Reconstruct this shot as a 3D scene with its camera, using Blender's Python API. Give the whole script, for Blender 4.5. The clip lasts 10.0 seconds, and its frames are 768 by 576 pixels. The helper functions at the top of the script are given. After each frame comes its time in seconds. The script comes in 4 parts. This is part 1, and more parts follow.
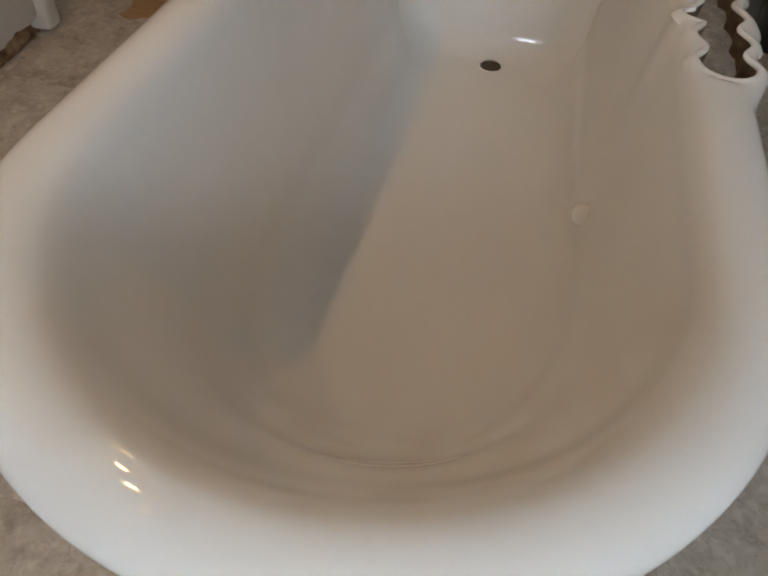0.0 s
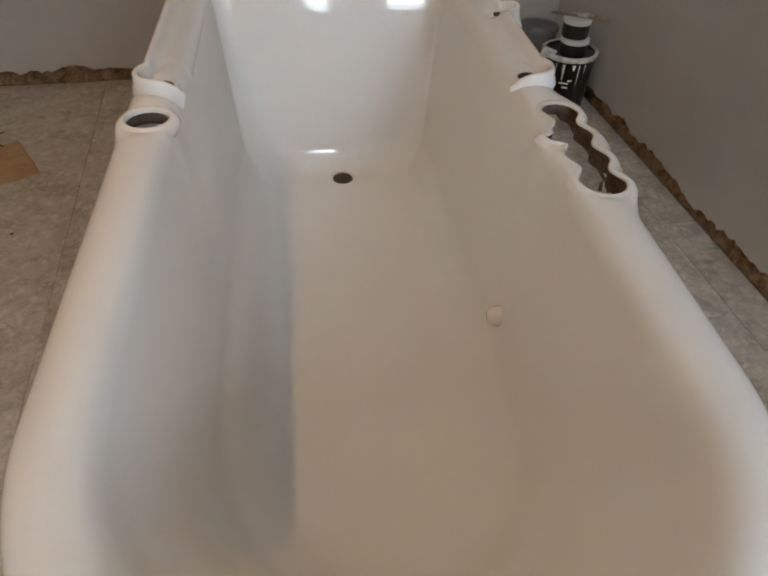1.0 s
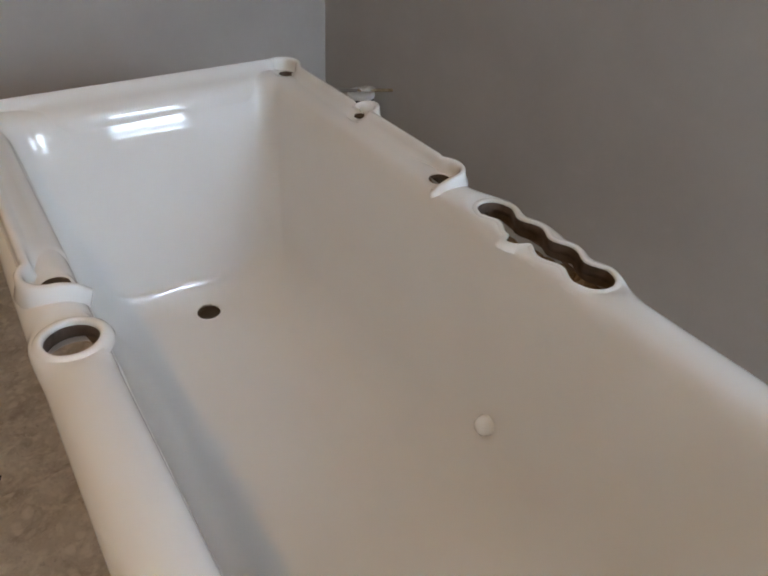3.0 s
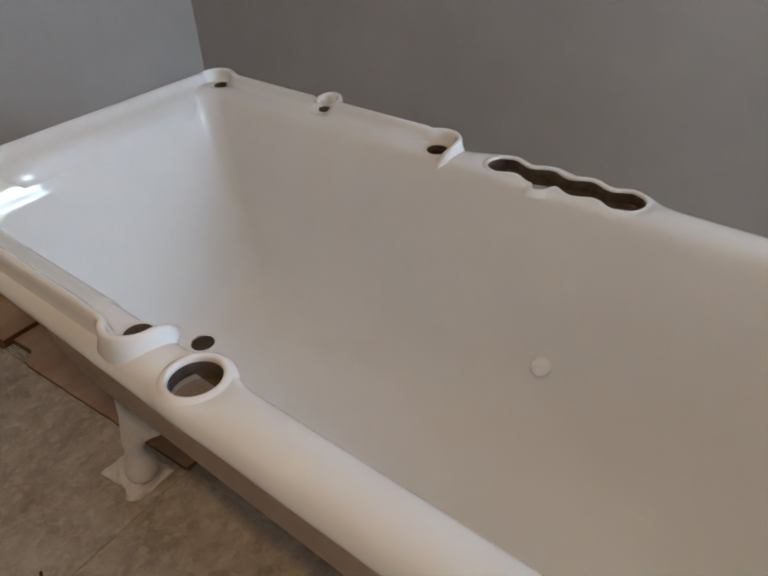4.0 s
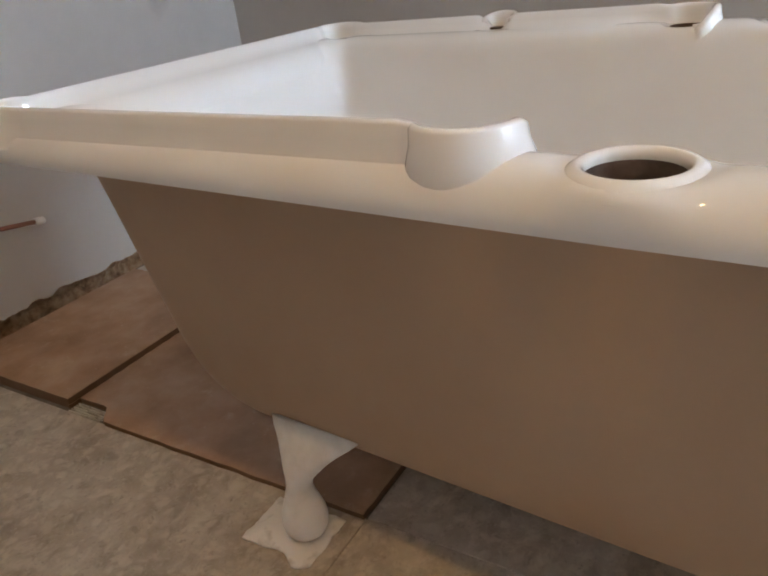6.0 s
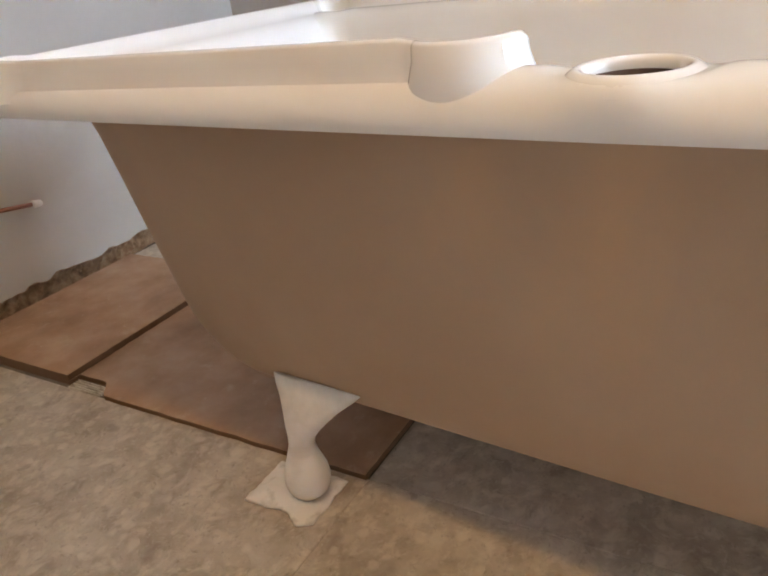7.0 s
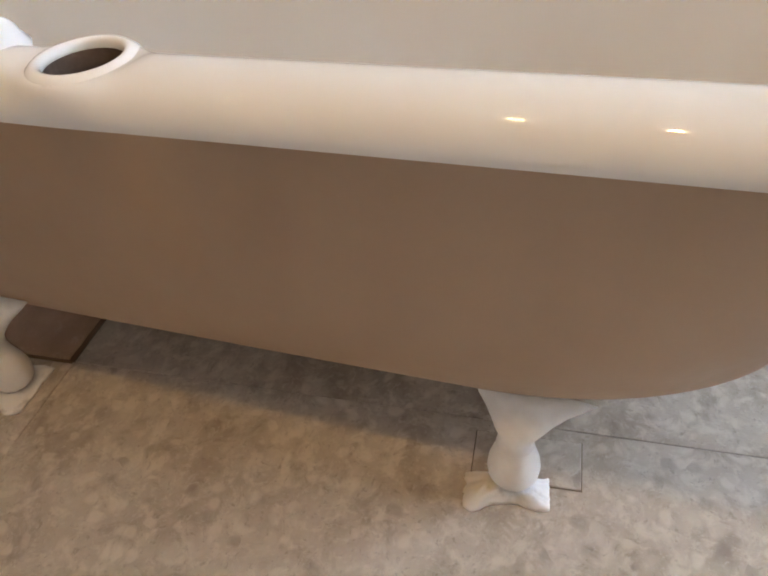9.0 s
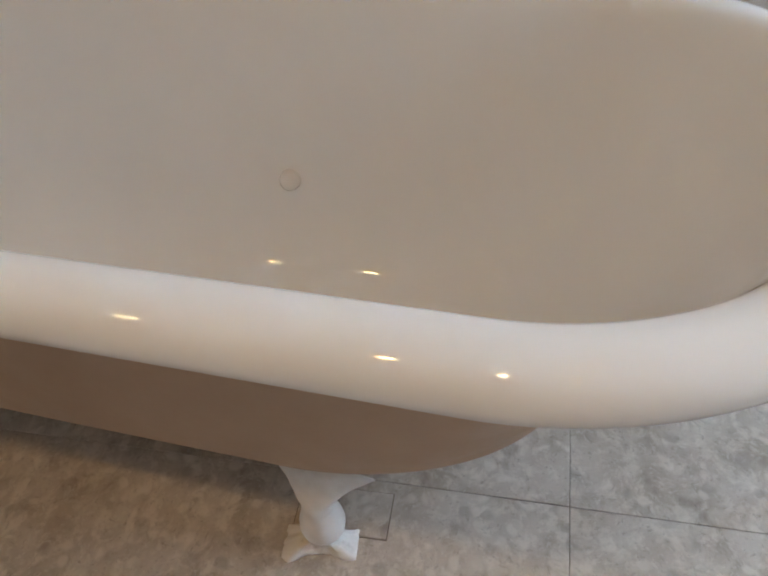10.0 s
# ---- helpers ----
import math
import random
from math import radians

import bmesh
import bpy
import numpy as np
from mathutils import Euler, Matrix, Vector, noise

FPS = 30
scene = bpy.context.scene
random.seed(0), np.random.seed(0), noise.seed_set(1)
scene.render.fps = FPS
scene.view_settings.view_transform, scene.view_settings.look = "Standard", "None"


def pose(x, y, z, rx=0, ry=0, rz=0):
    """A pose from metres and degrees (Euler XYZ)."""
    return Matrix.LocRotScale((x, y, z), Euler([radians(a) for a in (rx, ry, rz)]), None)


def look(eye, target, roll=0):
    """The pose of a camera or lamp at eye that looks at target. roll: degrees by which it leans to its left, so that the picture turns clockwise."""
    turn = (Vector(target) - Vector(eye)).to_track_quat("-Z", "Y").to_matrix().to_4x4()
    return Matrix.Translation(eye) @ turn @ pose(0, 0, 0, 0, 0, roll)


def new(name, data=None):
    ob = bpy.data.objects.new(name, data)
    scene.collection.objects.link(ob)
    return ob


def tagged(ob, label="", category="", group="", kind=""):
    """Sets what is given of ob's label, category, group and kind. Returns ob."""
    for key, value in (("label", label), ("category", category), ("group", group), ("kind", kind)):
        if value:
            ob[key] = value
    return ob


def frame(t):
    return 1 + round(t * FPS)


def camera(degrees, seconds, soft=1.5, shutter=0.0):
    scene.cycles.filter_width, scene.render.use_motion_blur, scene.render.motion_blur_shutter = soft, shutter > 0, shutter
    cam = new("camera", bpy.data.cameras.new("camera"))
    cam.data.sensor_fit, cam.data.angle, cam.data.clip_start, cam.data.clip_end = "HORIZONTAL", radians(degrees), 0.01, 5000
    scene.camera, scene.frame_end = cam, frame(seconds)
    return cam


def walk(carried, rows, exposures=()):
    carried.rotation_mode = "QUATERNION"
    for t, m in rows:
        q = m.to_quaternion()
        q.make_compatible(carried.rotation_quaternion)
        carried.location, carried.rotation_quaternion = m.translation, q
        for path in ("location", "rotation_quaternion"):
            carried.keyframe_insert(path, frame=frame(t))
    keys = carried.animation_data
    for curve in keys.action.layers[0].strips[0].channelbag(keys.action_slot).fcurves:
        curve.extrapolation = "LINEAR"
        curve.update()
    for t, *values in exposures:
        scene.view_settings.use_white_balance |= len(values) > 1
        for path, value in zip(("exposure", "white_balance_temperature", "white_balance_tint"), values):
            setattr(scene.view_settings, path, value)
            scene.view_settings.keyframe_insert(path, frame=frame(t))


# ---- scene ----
cam = camera(58.5, 10.0, soft=2.0)
PATH = [
    (0, (0.079, -0.034, 0.982), (-0.18, 1.309, -0.476), 4.1),
    (0.5, (-0.028, -0.047, 1.067), (0.073, 1.365, -0.346), 3.6),
    (1, (-0.098, 0.016, 1.099), (0.117, 1.506, -0.218), 2.2),
    (1.5, (-0.164, 0.132, 1.119), (0.125, 1.624, -0.181), -1.8),
    (2, (-0.213, 0.21, 1.143), (0.232, 1.708, -0.106), -0.2),
    (2.5, (-0.275, 0.259, 1.136), (0.342, 1.741, -0.057), 2.2),
    (2.7, (-0.307, 0.275, 1.128), (0.431, 1.709, -0.055), 3.3),
    (3.8, (-0.58, 0.412, 1.144), (0.638, 1.458, -0.049), -2.2),
    (4, (-0.609, 0.468, 1.117), (0.614, 1.52, -0.065), -2.9),
    (4.5, (-0.638, 0.634, 1.032), (0.606, 1.707, -0.108), -6.1),
    (5, (-0.657, 0.757, 0.903), (0.629, 1.831, -0.191), -8.1),
    (5.5, (-0.71, 0.841, 0.802), (0.688, 1.936, -0.119), -7.3),
    (5.7, (-0.719, 0.866, 0.768), (0.694, 1.964, -0.126), -7.1),
    (6.8, (-0.775, 0.884, 0.696), (0.668, 1.966, -0.168), -7.7),
    (7, (-0.773, 0.869, 0.683), (0.668, 1.952, -0.183), -7.6),
    (7.5, (-0.752, 0.801, 0.668), (0.72, 1.674, -0.366), -5.3),
    (8, (-0.727, 0.731, 0.7), (0.771, 1.39, -0.45), -3.1),
    (8.5, (-0.737, 0.675, 0.75), (0.709, 1.267, -0.498), -5.4),
    (9, (-0.727, 0.608, 0.797), (0.658, 1.166, -0.534), -6.6),
    (9.5, (-0.687, 0.508, 0.862), (0.659, 1.028, -0.522), -7.0),
    (10, (-0.632, 0.392, 0.957), (0.714, 0.864, -0.445), -6.2),
]
EXPOSURES = [(0.0, -1.50, 8050, 18), (1.0, -1.23, 7700, 18), (2.5, -1.15, 7150, 17), (4.5, -1.12, 6750, 16), (5.5, -0.86, 6850, 16), (6.8, -0.16, 7050, 17),
             (7.5, 0.06, 7100, 18), (8.0, -0.03, 7150, 18), (9.0, -0.41, 7100, 17), (9.5, -0.65, 6950, 17), (10.0, -0.92, 6800, 16)]
walk(cam, [(t, look(eye, target, roll)) for t, eye, target, roll in PATH], EXPOSURES)

# ---- world, lamps, exposure ----
ROOM = pose(0.900, 2.580, 0, 0, 0, 3.9)      # the far right corner of the room; the bath stands askew in it
BACK, LEFT, HIGH = -4.3, -2.228, 2.4         # back wall, left wall and ceiling in the room's own axes

world = bpy.data.worlds.new("world")
scene.world = world
world.use_nodes = True
wn = world.node_tree.nodes
sky = wn.new("ShaderNodeTexSky")
sky.sky_type, sky.sun_disc, sky.sun_elevation, sky.sun_rotation = "NISHITA", False, radians(35), radians(200)
world.node_tree.links.new(sky.outputs[0], wn["Background"].inputs[0])
wn["Background"].inputs[1].default_value = 0.12


def lamp(name, kind, energy, colour, m):
    data = bpy.data.lights.new(name, kind)
    data.energy, data.color = energy, colour
    new(name, data).matrix_world = m
    return data


WIN_X, WIN_Z, WIN_W, WIN_H = -0.66, 1.5, 1.24, 1.1
LIGHTS = ((-0.60, -0.40), (0.05, 0.60))      # the two glazed parts of the window, from its middle
SPOTS = [(-0.90, 1.86), (-0.90, 0.88), (-0.90, 0.42), (-0.90, -0.04), (-0.10, 0.08)]
for (sx, sy), watts in zip(SPOTS, (9.0, 26.5, 22.5, 3.5, 1.0)):
    bulb = lamp("lamp_glow", "SPOT", watts, (1.0, 0.635, 0.21), pose(sx, sy, HIGH - 0.13))
    bulb.shadow_soft_size, bulb.spot_size, bulb.spot_blend = 0.03, radians(128), 0.92

# ---- materials ----


def material(name, colour, rough, metal=0.0):
    mat = bpy.data.materials.new(name)
    mat.use_nodes = True
    p = mat.node_tree.nodes["Principled BSDF"]
    p.inputs["Base Color"].default_value = (*colour, 1)
    p.inputs["Roughness"].default_value = rough
    p.inputs["Metallic"].default_value = metal
    return mat


def node(mat, kind, operation="", data_type="", blend_type=""):
    n = mat.node_tree.nodes.new(kind)
    if operation:
        n.operation = operation
    if data_type:
        n.data_type = data_type
    if blend_type:
        n.blend_type = blend_type
    return n


def wire(mat, a, b):
    mat.node_tree.links.new(a, b)


def coords(mat, scale=1.0):
    """Object coordinates in metres, shifted for each object."""
    tc = node(mat, "ShaderNodeTexCoord")
    info = node(mat, "ShaderNodeObjectInfo")
    shift = node(mat, "ShaderNodeVectorMath", operation="SCALE")
    shift.inputs[0].default_value = (7, 11, 5)
    wire(mat, info.outputs["Random"], shift.inputs[3])
    add = node(mat, "ShaderNodeVectorMath", operation="ADD")
    wire(mat, tc.outputs["Object"], add.inputs[0])
    wire(mat, shift.outputs[0], add.inputs[1])
    out = node(mat, "ShaderNodeVectorMath", operation="SCALE")
    wire(mat, add.outputs[0], out.inputs[0])
    out.inputs[3].default_value = scale
    return out.outputs[0]


def noisy(mat, vec, scale, detail=4.0, rough=0.55):
    n = node(mat, "ShaderNodeTexNoise")
    n.inputs["Scale"].default_value, n.inputs["Detail"].default_value, n.inputs["Roughness"].default_value = scale, detail, rough
    wire(mat, vec, n.inputs["Vector"])
    return n.outputs["Fac"]


def ramp(mat, fac, stops):
    r = node(mat, "ShaderNodeValToRGB")
    while len(r.color_ramp.elements) < len(stops):
        r.color_ramp.elements.new(0.5)
    for e, (at, c) in zip(r.color_ramp.elements, stops):
        e.position, e.color = at, (*c, 1) if isinstance(c, tuple) else (c, c, c, 1)
    wire(mat, fac, r.inputs[0])
    return r.outputs[0]


def mixed(mat, fac, a, b, blend="MIX"):
    m = node(mat, "ShaderNodeMix", data_type="RGBA", blend_type=blend)
    for value, slot in ((fac, 0), (a, 6), (b, 7)):
        if isinstance(value, (int, float)):
            m.inputs[slot].default_value = value
        elif isinstance(value, tuple):
            m.inputs[slot].default_value = (*value, 1)
        else:
            wire(mat, value, m.inputs[slot])
    return m.outputs[2]


def finish(mat, colour=None, rough=None, height=None, depth=0.001, strength=1.0):
    p = mat.node_tree.nodes["Principled BSDF"]
    if colour is not None:
        wire(mat, colour, p.inputs["Base Color"])
    if rough is not None:
        wire(mat, rough, p.inputs["Roughness"])
    if height is not None:
        b = node(mat, "ShaderNodeBump")
        b.inputs["Distance"].default_value, b.inputs["Strength"].default_value = depth, strength
        wire(mat, height, b.inputs["Height"])
        wire(mat, b.outputs[0], p.inputs["Normal"])
    return mat


def stained(mat, p, base, stains, ragged=9.0):
    """Lays stains with ragged edges over a colour: place, reach, strength, colour."""
    for place, reach, strength, colour in stains:
        off = node(mat, "ShaderNodeVectorMath", operation="SUBTRACT")
        wire(mat, p, off.inputs[0])
        off.inputs[1].default_value = place
        div = node(mat, "ShaderNodeVectorMath", operation="DIVIDE")
        wire(mat, off.outputs[0], div.inputs[0])
        div.inputs[1].default_value = reach
        far = node(mat, "ShaderNodeVectorMath", operation="LENGTH")
        wire(mat, div.outputs[0], far.inputs[0])
        rag = node(mat, "ShaderNodeMath", operation="MULTIPLY_ADD")
        wire(mat, noisy(mat, p, ragged, 5), rag.inputs[0])
        rag.inputs[1].default_value = 1.2
        wire(mat, far.outputs[1], rag.inputs[2])
        base = mixed(mat, ramp(mat, rag.outputs[0], [(0.7, strength), (1.5, 0.0)]), base, colour)
    return base


ENAMEL = material("white_enamel", (0.8, 0.785, 0.765), 0.07)
tc = node(ENAMEL, "ShaderNodeTexCoord")
v = tc.outputs["Object"]
col = mixed(ENAMEL, ramp(ENAMEL, noisy(ENAMEL, v, 3.0, 3), [(0.35, 0.0), (0.7, 1.0)]), (0.865, 0.858, 0.850), (0.83, 0.822, 0.812))
finish(ENAMEL, col, ramp(ENAMEL, noisy(ENAMEL, v, 9.0, 3), [(0.3, 0.03), (0.75, 0.055)]), noisy(ENAMEL, v, 12.0, 2), 0.0008, 0.25)

HULL = material("taupe_undercoat", (0.36, 0.28, 0.225), 0.5)
v = node(HULL, "ShaderNodeTexCoord").outputs["Object"]
finish(HULL, mixed(HULL, ramp(HULL, noisy(HULL, v, 4.0, 5), [(0.3, 0.0), (0.75, 1.0)]), (0.49, 0.343, 0.236), (0.44, 0.302, 0.204)),
       ramp(HULL, noisy(HULL, v, 14, 4), [(0.3, 0.42), (0.7, 0.58)]), noisy(HULL, v, 60.0, 4), 0.0008, 0.35)

# Brown iron darkened to carry the shade under the rim and in its holes.
SHADED_IRON = material("shaded_brown_iron", (0.10, 0.07, 0.055), 0.8)
v = node(SHADED_IRON, "ShaderNodeTexCoord").outputs["Object"]
finish(SHADED_IRON, ramp(SHADED_IRON, noisy(SHADED_IRON, v, 45, 6), [(0.3, (0.07, 0.048, 0.036)), (0.7, (0.16, 0.11, 0.085))]), None, noisy(SHADED_IRON, v, 120, 4), 0.001, 0.6)

FOOT = material("white_foot_paint", (0.74, 0.73, 0.71), 0.38)
v = node(FOOT, "ShaderNodeTexCoord").outputs["Object"]
finish(FOOT, mixed(FOOT, ramp(FOOT, noisy(FOOT, v, 22, 5), [(0.45, 0.0), (0.75, 1.0)]), (0.86, 0.86, 0.86), (0.72, 0.71, 0.70)), None, noisy(FOOT, v, 80, 3), 0.0012, 0.5)

PAD = material("spattered_card", (0.68, 0.67, 0.64), 0.7)
v = coords(PAD)
finish(PAD, mixed(PAD, ramp(PAD, noisy(PAD, v, 35, 5), [(0.55, 0.0), (0.72, 1.0)]), (0.80, 0.80, 0.80), (0.56, 0.55, 0.54)), None, noisy(PAD, v, 120, 3), 0.001, 0.5)

PLASTER = material("grey_plaster", (0.5, 0.48, 0.46), 0.85)


def plaster_look(mat, stains=()):
    """Skimmed plaster: cloudy grey with trowel marks. stains: place, reach and strength of damp patches."""
    p = node(mat, "ShaderNodeTexCoord").outputs["Object"]
    base = mixed(mat, ramp(mat, noisy(mat, p, 1.6, 6, 0.6), [(0.35, 0.0), (0.68, 1.0)]), (0.585, 0.54, 0.50), (0.50, 0.458, 0.42))
    base = mixed(mat, ramp(mat, noisy(mat, p, 11, 5), [(0.6, 0.0), (0.8, 0.5)]), base, (0.60, 0.575, 0.55))
    base = stained(mat, p, base, stains)
    return finish(mat, base, None, noisy(mat, p, 28, 6, 0.65), 0.003, 0.3)


plaster_look(PLASTER)
PLASTER_FAR = plaster_look(material("stained_plaster", (0.5, 0.48, 0.46), 0.85), [
    ((1.84, 0.0, 0.10), (0.22, 1.0, 0.20), 0.6, (0.30, 0.235, 0.18)), ((2.92, 0.0, 0.68), (0.10, 1.0, 0.12), 0.4, (0.33, 0.31, 0.29))])

RUBBLE = material("bare_wall_base", (0.2, 0.14, 0.09), 0.95)
v = coords(RUBBLE)
finish(RUBBLE, ramp(RUBBLE, noisy(RUBBLE, v, 26, 8, 0.65), [(0.28, (0.06, 0.035, 0.02)), (0.45, (0.29, 0.165, 0.09)), (0.6, (0.43, 0.28, 0.165)), (0.75, (0.52, 0.40, 0.29))]), None, noisy(RUBBLE, v, 60, 8, 0.7), 0.008, 1.0)

TILE = material("stone_floor_tile", (0.3, 0.26, 0.21), 0.45)
v = coords(TILE)
warp = node(TILE, "ShaderNodeVectorMath", operation="MULTIPLY_ADD")
nz = node(TILE, "ShaderNodeTexNoise")
nz.inputs["Scale"].default_value = 18
wire(TILE, v, nz.inputs["Vector"])
wire(TILE, nz.outputs["Color"], warp.inputs[0])
warp.inputs[1].default_value = (0.038, 0.038, 0.038)
wire(TILE, v, warp.inputs[2])
stone = ramp(TILE, noisy(TILE, v, 9, 9, 0.68), [(0.30, (0.38, 0.328, 0.275)), (0.45, (0.475, 0.42, 0.362)), (0.56, (0.53, 0.475, 0.418)), (0.72, (0.565, 0.512, 0.455))])
shifted = node(TILE, "ShaderNodeVectorMath", operation="ADD")
wire(TILE, warp.outputs[0], shifted.inputs[0])
shifted.inputs[1].default_value = (3.3, 1.7, 0.4)
stone = mixed(TILE, ramp(TILE, noisy(TILE, warp.outputs[0], 34, 5, 0.6), [(0.50, 0.0), (0.64, 0.8)]), stone, (0.66, 0.605, 0.535))
stone = mixed(TILE, ramp(TILE, noisy(TILE, shifted.outputs[0], 19, 5, 0.6), [(0.54, 0.0), (0.70, 0.65)]), stone, (0.29, 0.24, 0.195))
stone = mixed(TILE, ramp(TILE, noisy(TILE, shifted.outputs[0], 90, 5, 0.65), [(0.54, 0.0), (0.68, 0.5)]), stone, (0.68, 0.64, 0.58))
stone = mixed(TILE, ramp(TILE, noisy(TILE, warp.outputs[0], 110, 5, 0.65), [(0.57, 0.0), (0.72, 0.55)]), stone, (0.23, 0.195, 0.165))
for scale, pick, colour, amount in ((46.0, 0.78, (0.70, 0.65, 0.58), 0.6), (30.0, 0.82, (0.63, 0.585, 0.52), 0.5), (38.0, 0.88, (0.29, 0.245, 0.21), 0.45)):
    cell = node(TILE, "ShaderNodeTexVoronoi")
    cell.inputs["Scale"].default_value = scale
    wire(TILE, shifted.outputs[0] if scale > 35 else warp.outputs[0], cell.inputs["Vector"])
    split = node(TILE, "ShaderNodeSeparateColor")
    wire(TILE, cell.outputs["Color"], split.inputs[0])
    near = ramp(TILE, cell.outputs["Distance"], [(0.28, amount), (0.52, 0.0)])
    patch = mixed(TILE, 1.0, near, ramp(TILE, split.outputs[0], [(pick, 0.0), (pick + 0.08, 1.0)]), "MULTIPLY")
    stone = mixed(TILE, patch, stone, colour)
stone = mixed(TILE, 1.0, stone, ramp(TILE, noisy(TILE, v, 4.5, 5, 0.6), [(0.32, (0.84, 0.80, 0.76)), (0.5, (0.97, 0.96, 0.95)), (0.7, (1.0, 1.0, 1.0))]), "MULTIPLY")
finish(TILE, stone, ramp(TILE, noisy(TILE, v, 12, 4), [(0.3, 0.32), (0.7, 0.6)]), noisy(TILE, v, 55, 6), 0.0012, 0.4)

SCREED = material("dark_subfloor", (0.07, 0.055, 0.045), 0.95)
v = coords(SCREED)
finish(SCREED, ramp(SCREED, noisy(SCREED, v, 20, 6), [(0.3, (0.14, 0.115, 0.09)), (0.7, (0.25, 0.21, 0.17))]), None, noisy(SCREED, v, 60, 5), 0.004, 0.7)

BOARD = material("red_brown_board", (0.3, 0.16, 0.09), 0.6)
v = coords(BOARD)
wood = ramp(BOARD, noisy(BOARD, v, 6, 7, 0.62), [(0.3, (0.31, 0.18, 0.108)), (0.5, (0.43, 0.265, 0.168)), (0.72, (0.54, 0.37, 0.265))])
wood = mixed(BOARD, ramp(BOARD, noisy(BOARD, v, 17, 6, 0.7), [(0.58, 0.0), (0.74, 0.6)]), wood, (0.60, 0.47, 0.36))
wood = mixed(BOARD, ramp(BOARD, noisy(BOARD, v, 70, 5, 0.7), [(0.64, 0.0), (0.72, 0.6)]), wood, (0.66, 0.56, 0.46))
finish(BOARD, wood,
       ramp(BOARD, noisy(BOARD, v, 15, 3), [(0.3, 0.45), (0.7, 0.7)]), noisy(BOARD, v, 90, 4), 0.001, 0.4)
WORN = material("worn_brown_paper", (0.40, 0.27, 0.165), 0.8)
v = coords(WORN)
finish(WORN, mixed(WORN, ramp(WORN, noisy(WORN, v, 14, 6, 0.65), [(0.35, 0.0), (0.65, 1.0)]), (0.50, 0.33, 0.17), (0.40, 0.24, 0.12)), None, noisy(WORN, v, 60, 4), 0.0006, 0.4)
BOARD_EDGE = material("dark_board_edge", (0.17, 0.095, 0.055), 0.85)

BLACK = material("black_plastic", (0.012, 0.013, 0.013), 0.35)
v = coords(BLACK)
finish(BLACK, mixed(BLACK, ramp(BLACK, noisy(BLACK, v, 30, 6, 0.7), [(0.66, 0.0), (0.7, 1.0)]), (0.012, 0.013, 0.013), (0.6, 0.59, 0.56)))
WHITE = material("white_plastic", (0.74, 0.72, 0.69), 0.4)
CREAM = material("dried_paint", (0.66, 0.63, 0.57), 0.5)
v = coords(CREAM)
finish(CREAM, mixed(CREAM, ramp(CREAM, noisy(CREAM, v, 40, 4), [(0.45, 0.0), (0.6, 1.0)]), (0.68, 0.65, 0.59), (0.45, 0.41, 0.34)), None, noisy(CREAM, v, 60, 4), 0.002, 0.7)
WOOD = material("pale_wood", (0.42, 0.31, 0.19), 0.6)
v = coords(WOOD)
finish(WOOD, mixed(WOOD, ramp(WOOD, noisy(WOOD, v, 60, 5), [(0.4, 0.0), (0.65, 1.0)]), (0.45, 0.34, 0.21), (0.28, 0.19, 0.1)))
STEEL = material("dull_steel", (0.35, 0.33, 0.31), 0.4, 1.0)
COPPER = material("tarnished_copper", (0.30, 0.14, 0.09), 0.5, 0.7)
CLEAR = material("clear_plastic", (0.82, 0.88, 0.92), 0.12)
CLEAR.node_tree.nodes["Principled BSDF"].inputs["Transmission Weight"].default_value = 0.85
CLEAR.node_tree.nodes["Principled BSDF"].inputs["IOR"].default_value = 1.2
PAINT = material("white_gloss_paint", (0.7, 0.68, 0.65), 0.35)
CEIL = material("ceiling_paint", (0.84, 0.83, 0.81), 0.9)
v = node(CEIL, "ShaderNodeTexCoord").outputs["Object"]
finish(CEIL, mixed(CEIL, noisy(CEIL, v, 2, 4), (0.86, 0.85, 0.83), (0.80, 0.79, 0.77)))
BULB = material("lit_lens", (1, 0.9, 0.75), 0.3)
BULB.node_tree.nodes["Principled BSDF"].inputs["Emission Color"].default_value = (1, 0.78, 0.5, 1)
BULB.node_tree.nodes["Principled BSDF"].inputs["Emission Strength"].default_value = 40
OUTSIDE = material("daylight_outside", (0.0, 0.0, 0.0), 1.0)
sep = node(OUTSIDE, "ShaderNodeSeparateXYZ")
v = node(OUTSIDE, "ShaderNodeTexCoord").outputs["Object"]
stretch = node(OUTSIDE, "ShaderNodeMapping")
stretch.inputs["Scale"].default_value = (1.0, 1.0, 3.0)
wire(OUTSIDE, v, stretch.inputs["Vector"])
wire(OUTSIDE, v, sep.inputs[0])
wavy = node(OUTSIDE, "ShaderNodeMath", operation="MULTIPLY_ADD")
wire(OUTSIDE, noisy(OUTSIDE, stretch.outputs[0], 4.0, 6, 0.65), wavy.inputs[0])
wavy.inputs[1].default_value = 0.5
level = node(OUTSIDE, "ShaderNodeMapRange")
level.inputs["From Min"].default_value, level.inputs["From Max"].default_value = 0.95, 2.05
level.inputs["To Min"].default_value, level.inputs["To Max"].default_value = -0.25, 0.75
wire(OUTSIDE, sep.outputs[2], level.inputs["Value"])
wire(OUTSIDE, level.outputs[0], wavy.inputs[2])
glow = OUTSIDE.node_tree.nodes["Principled BSDF"]
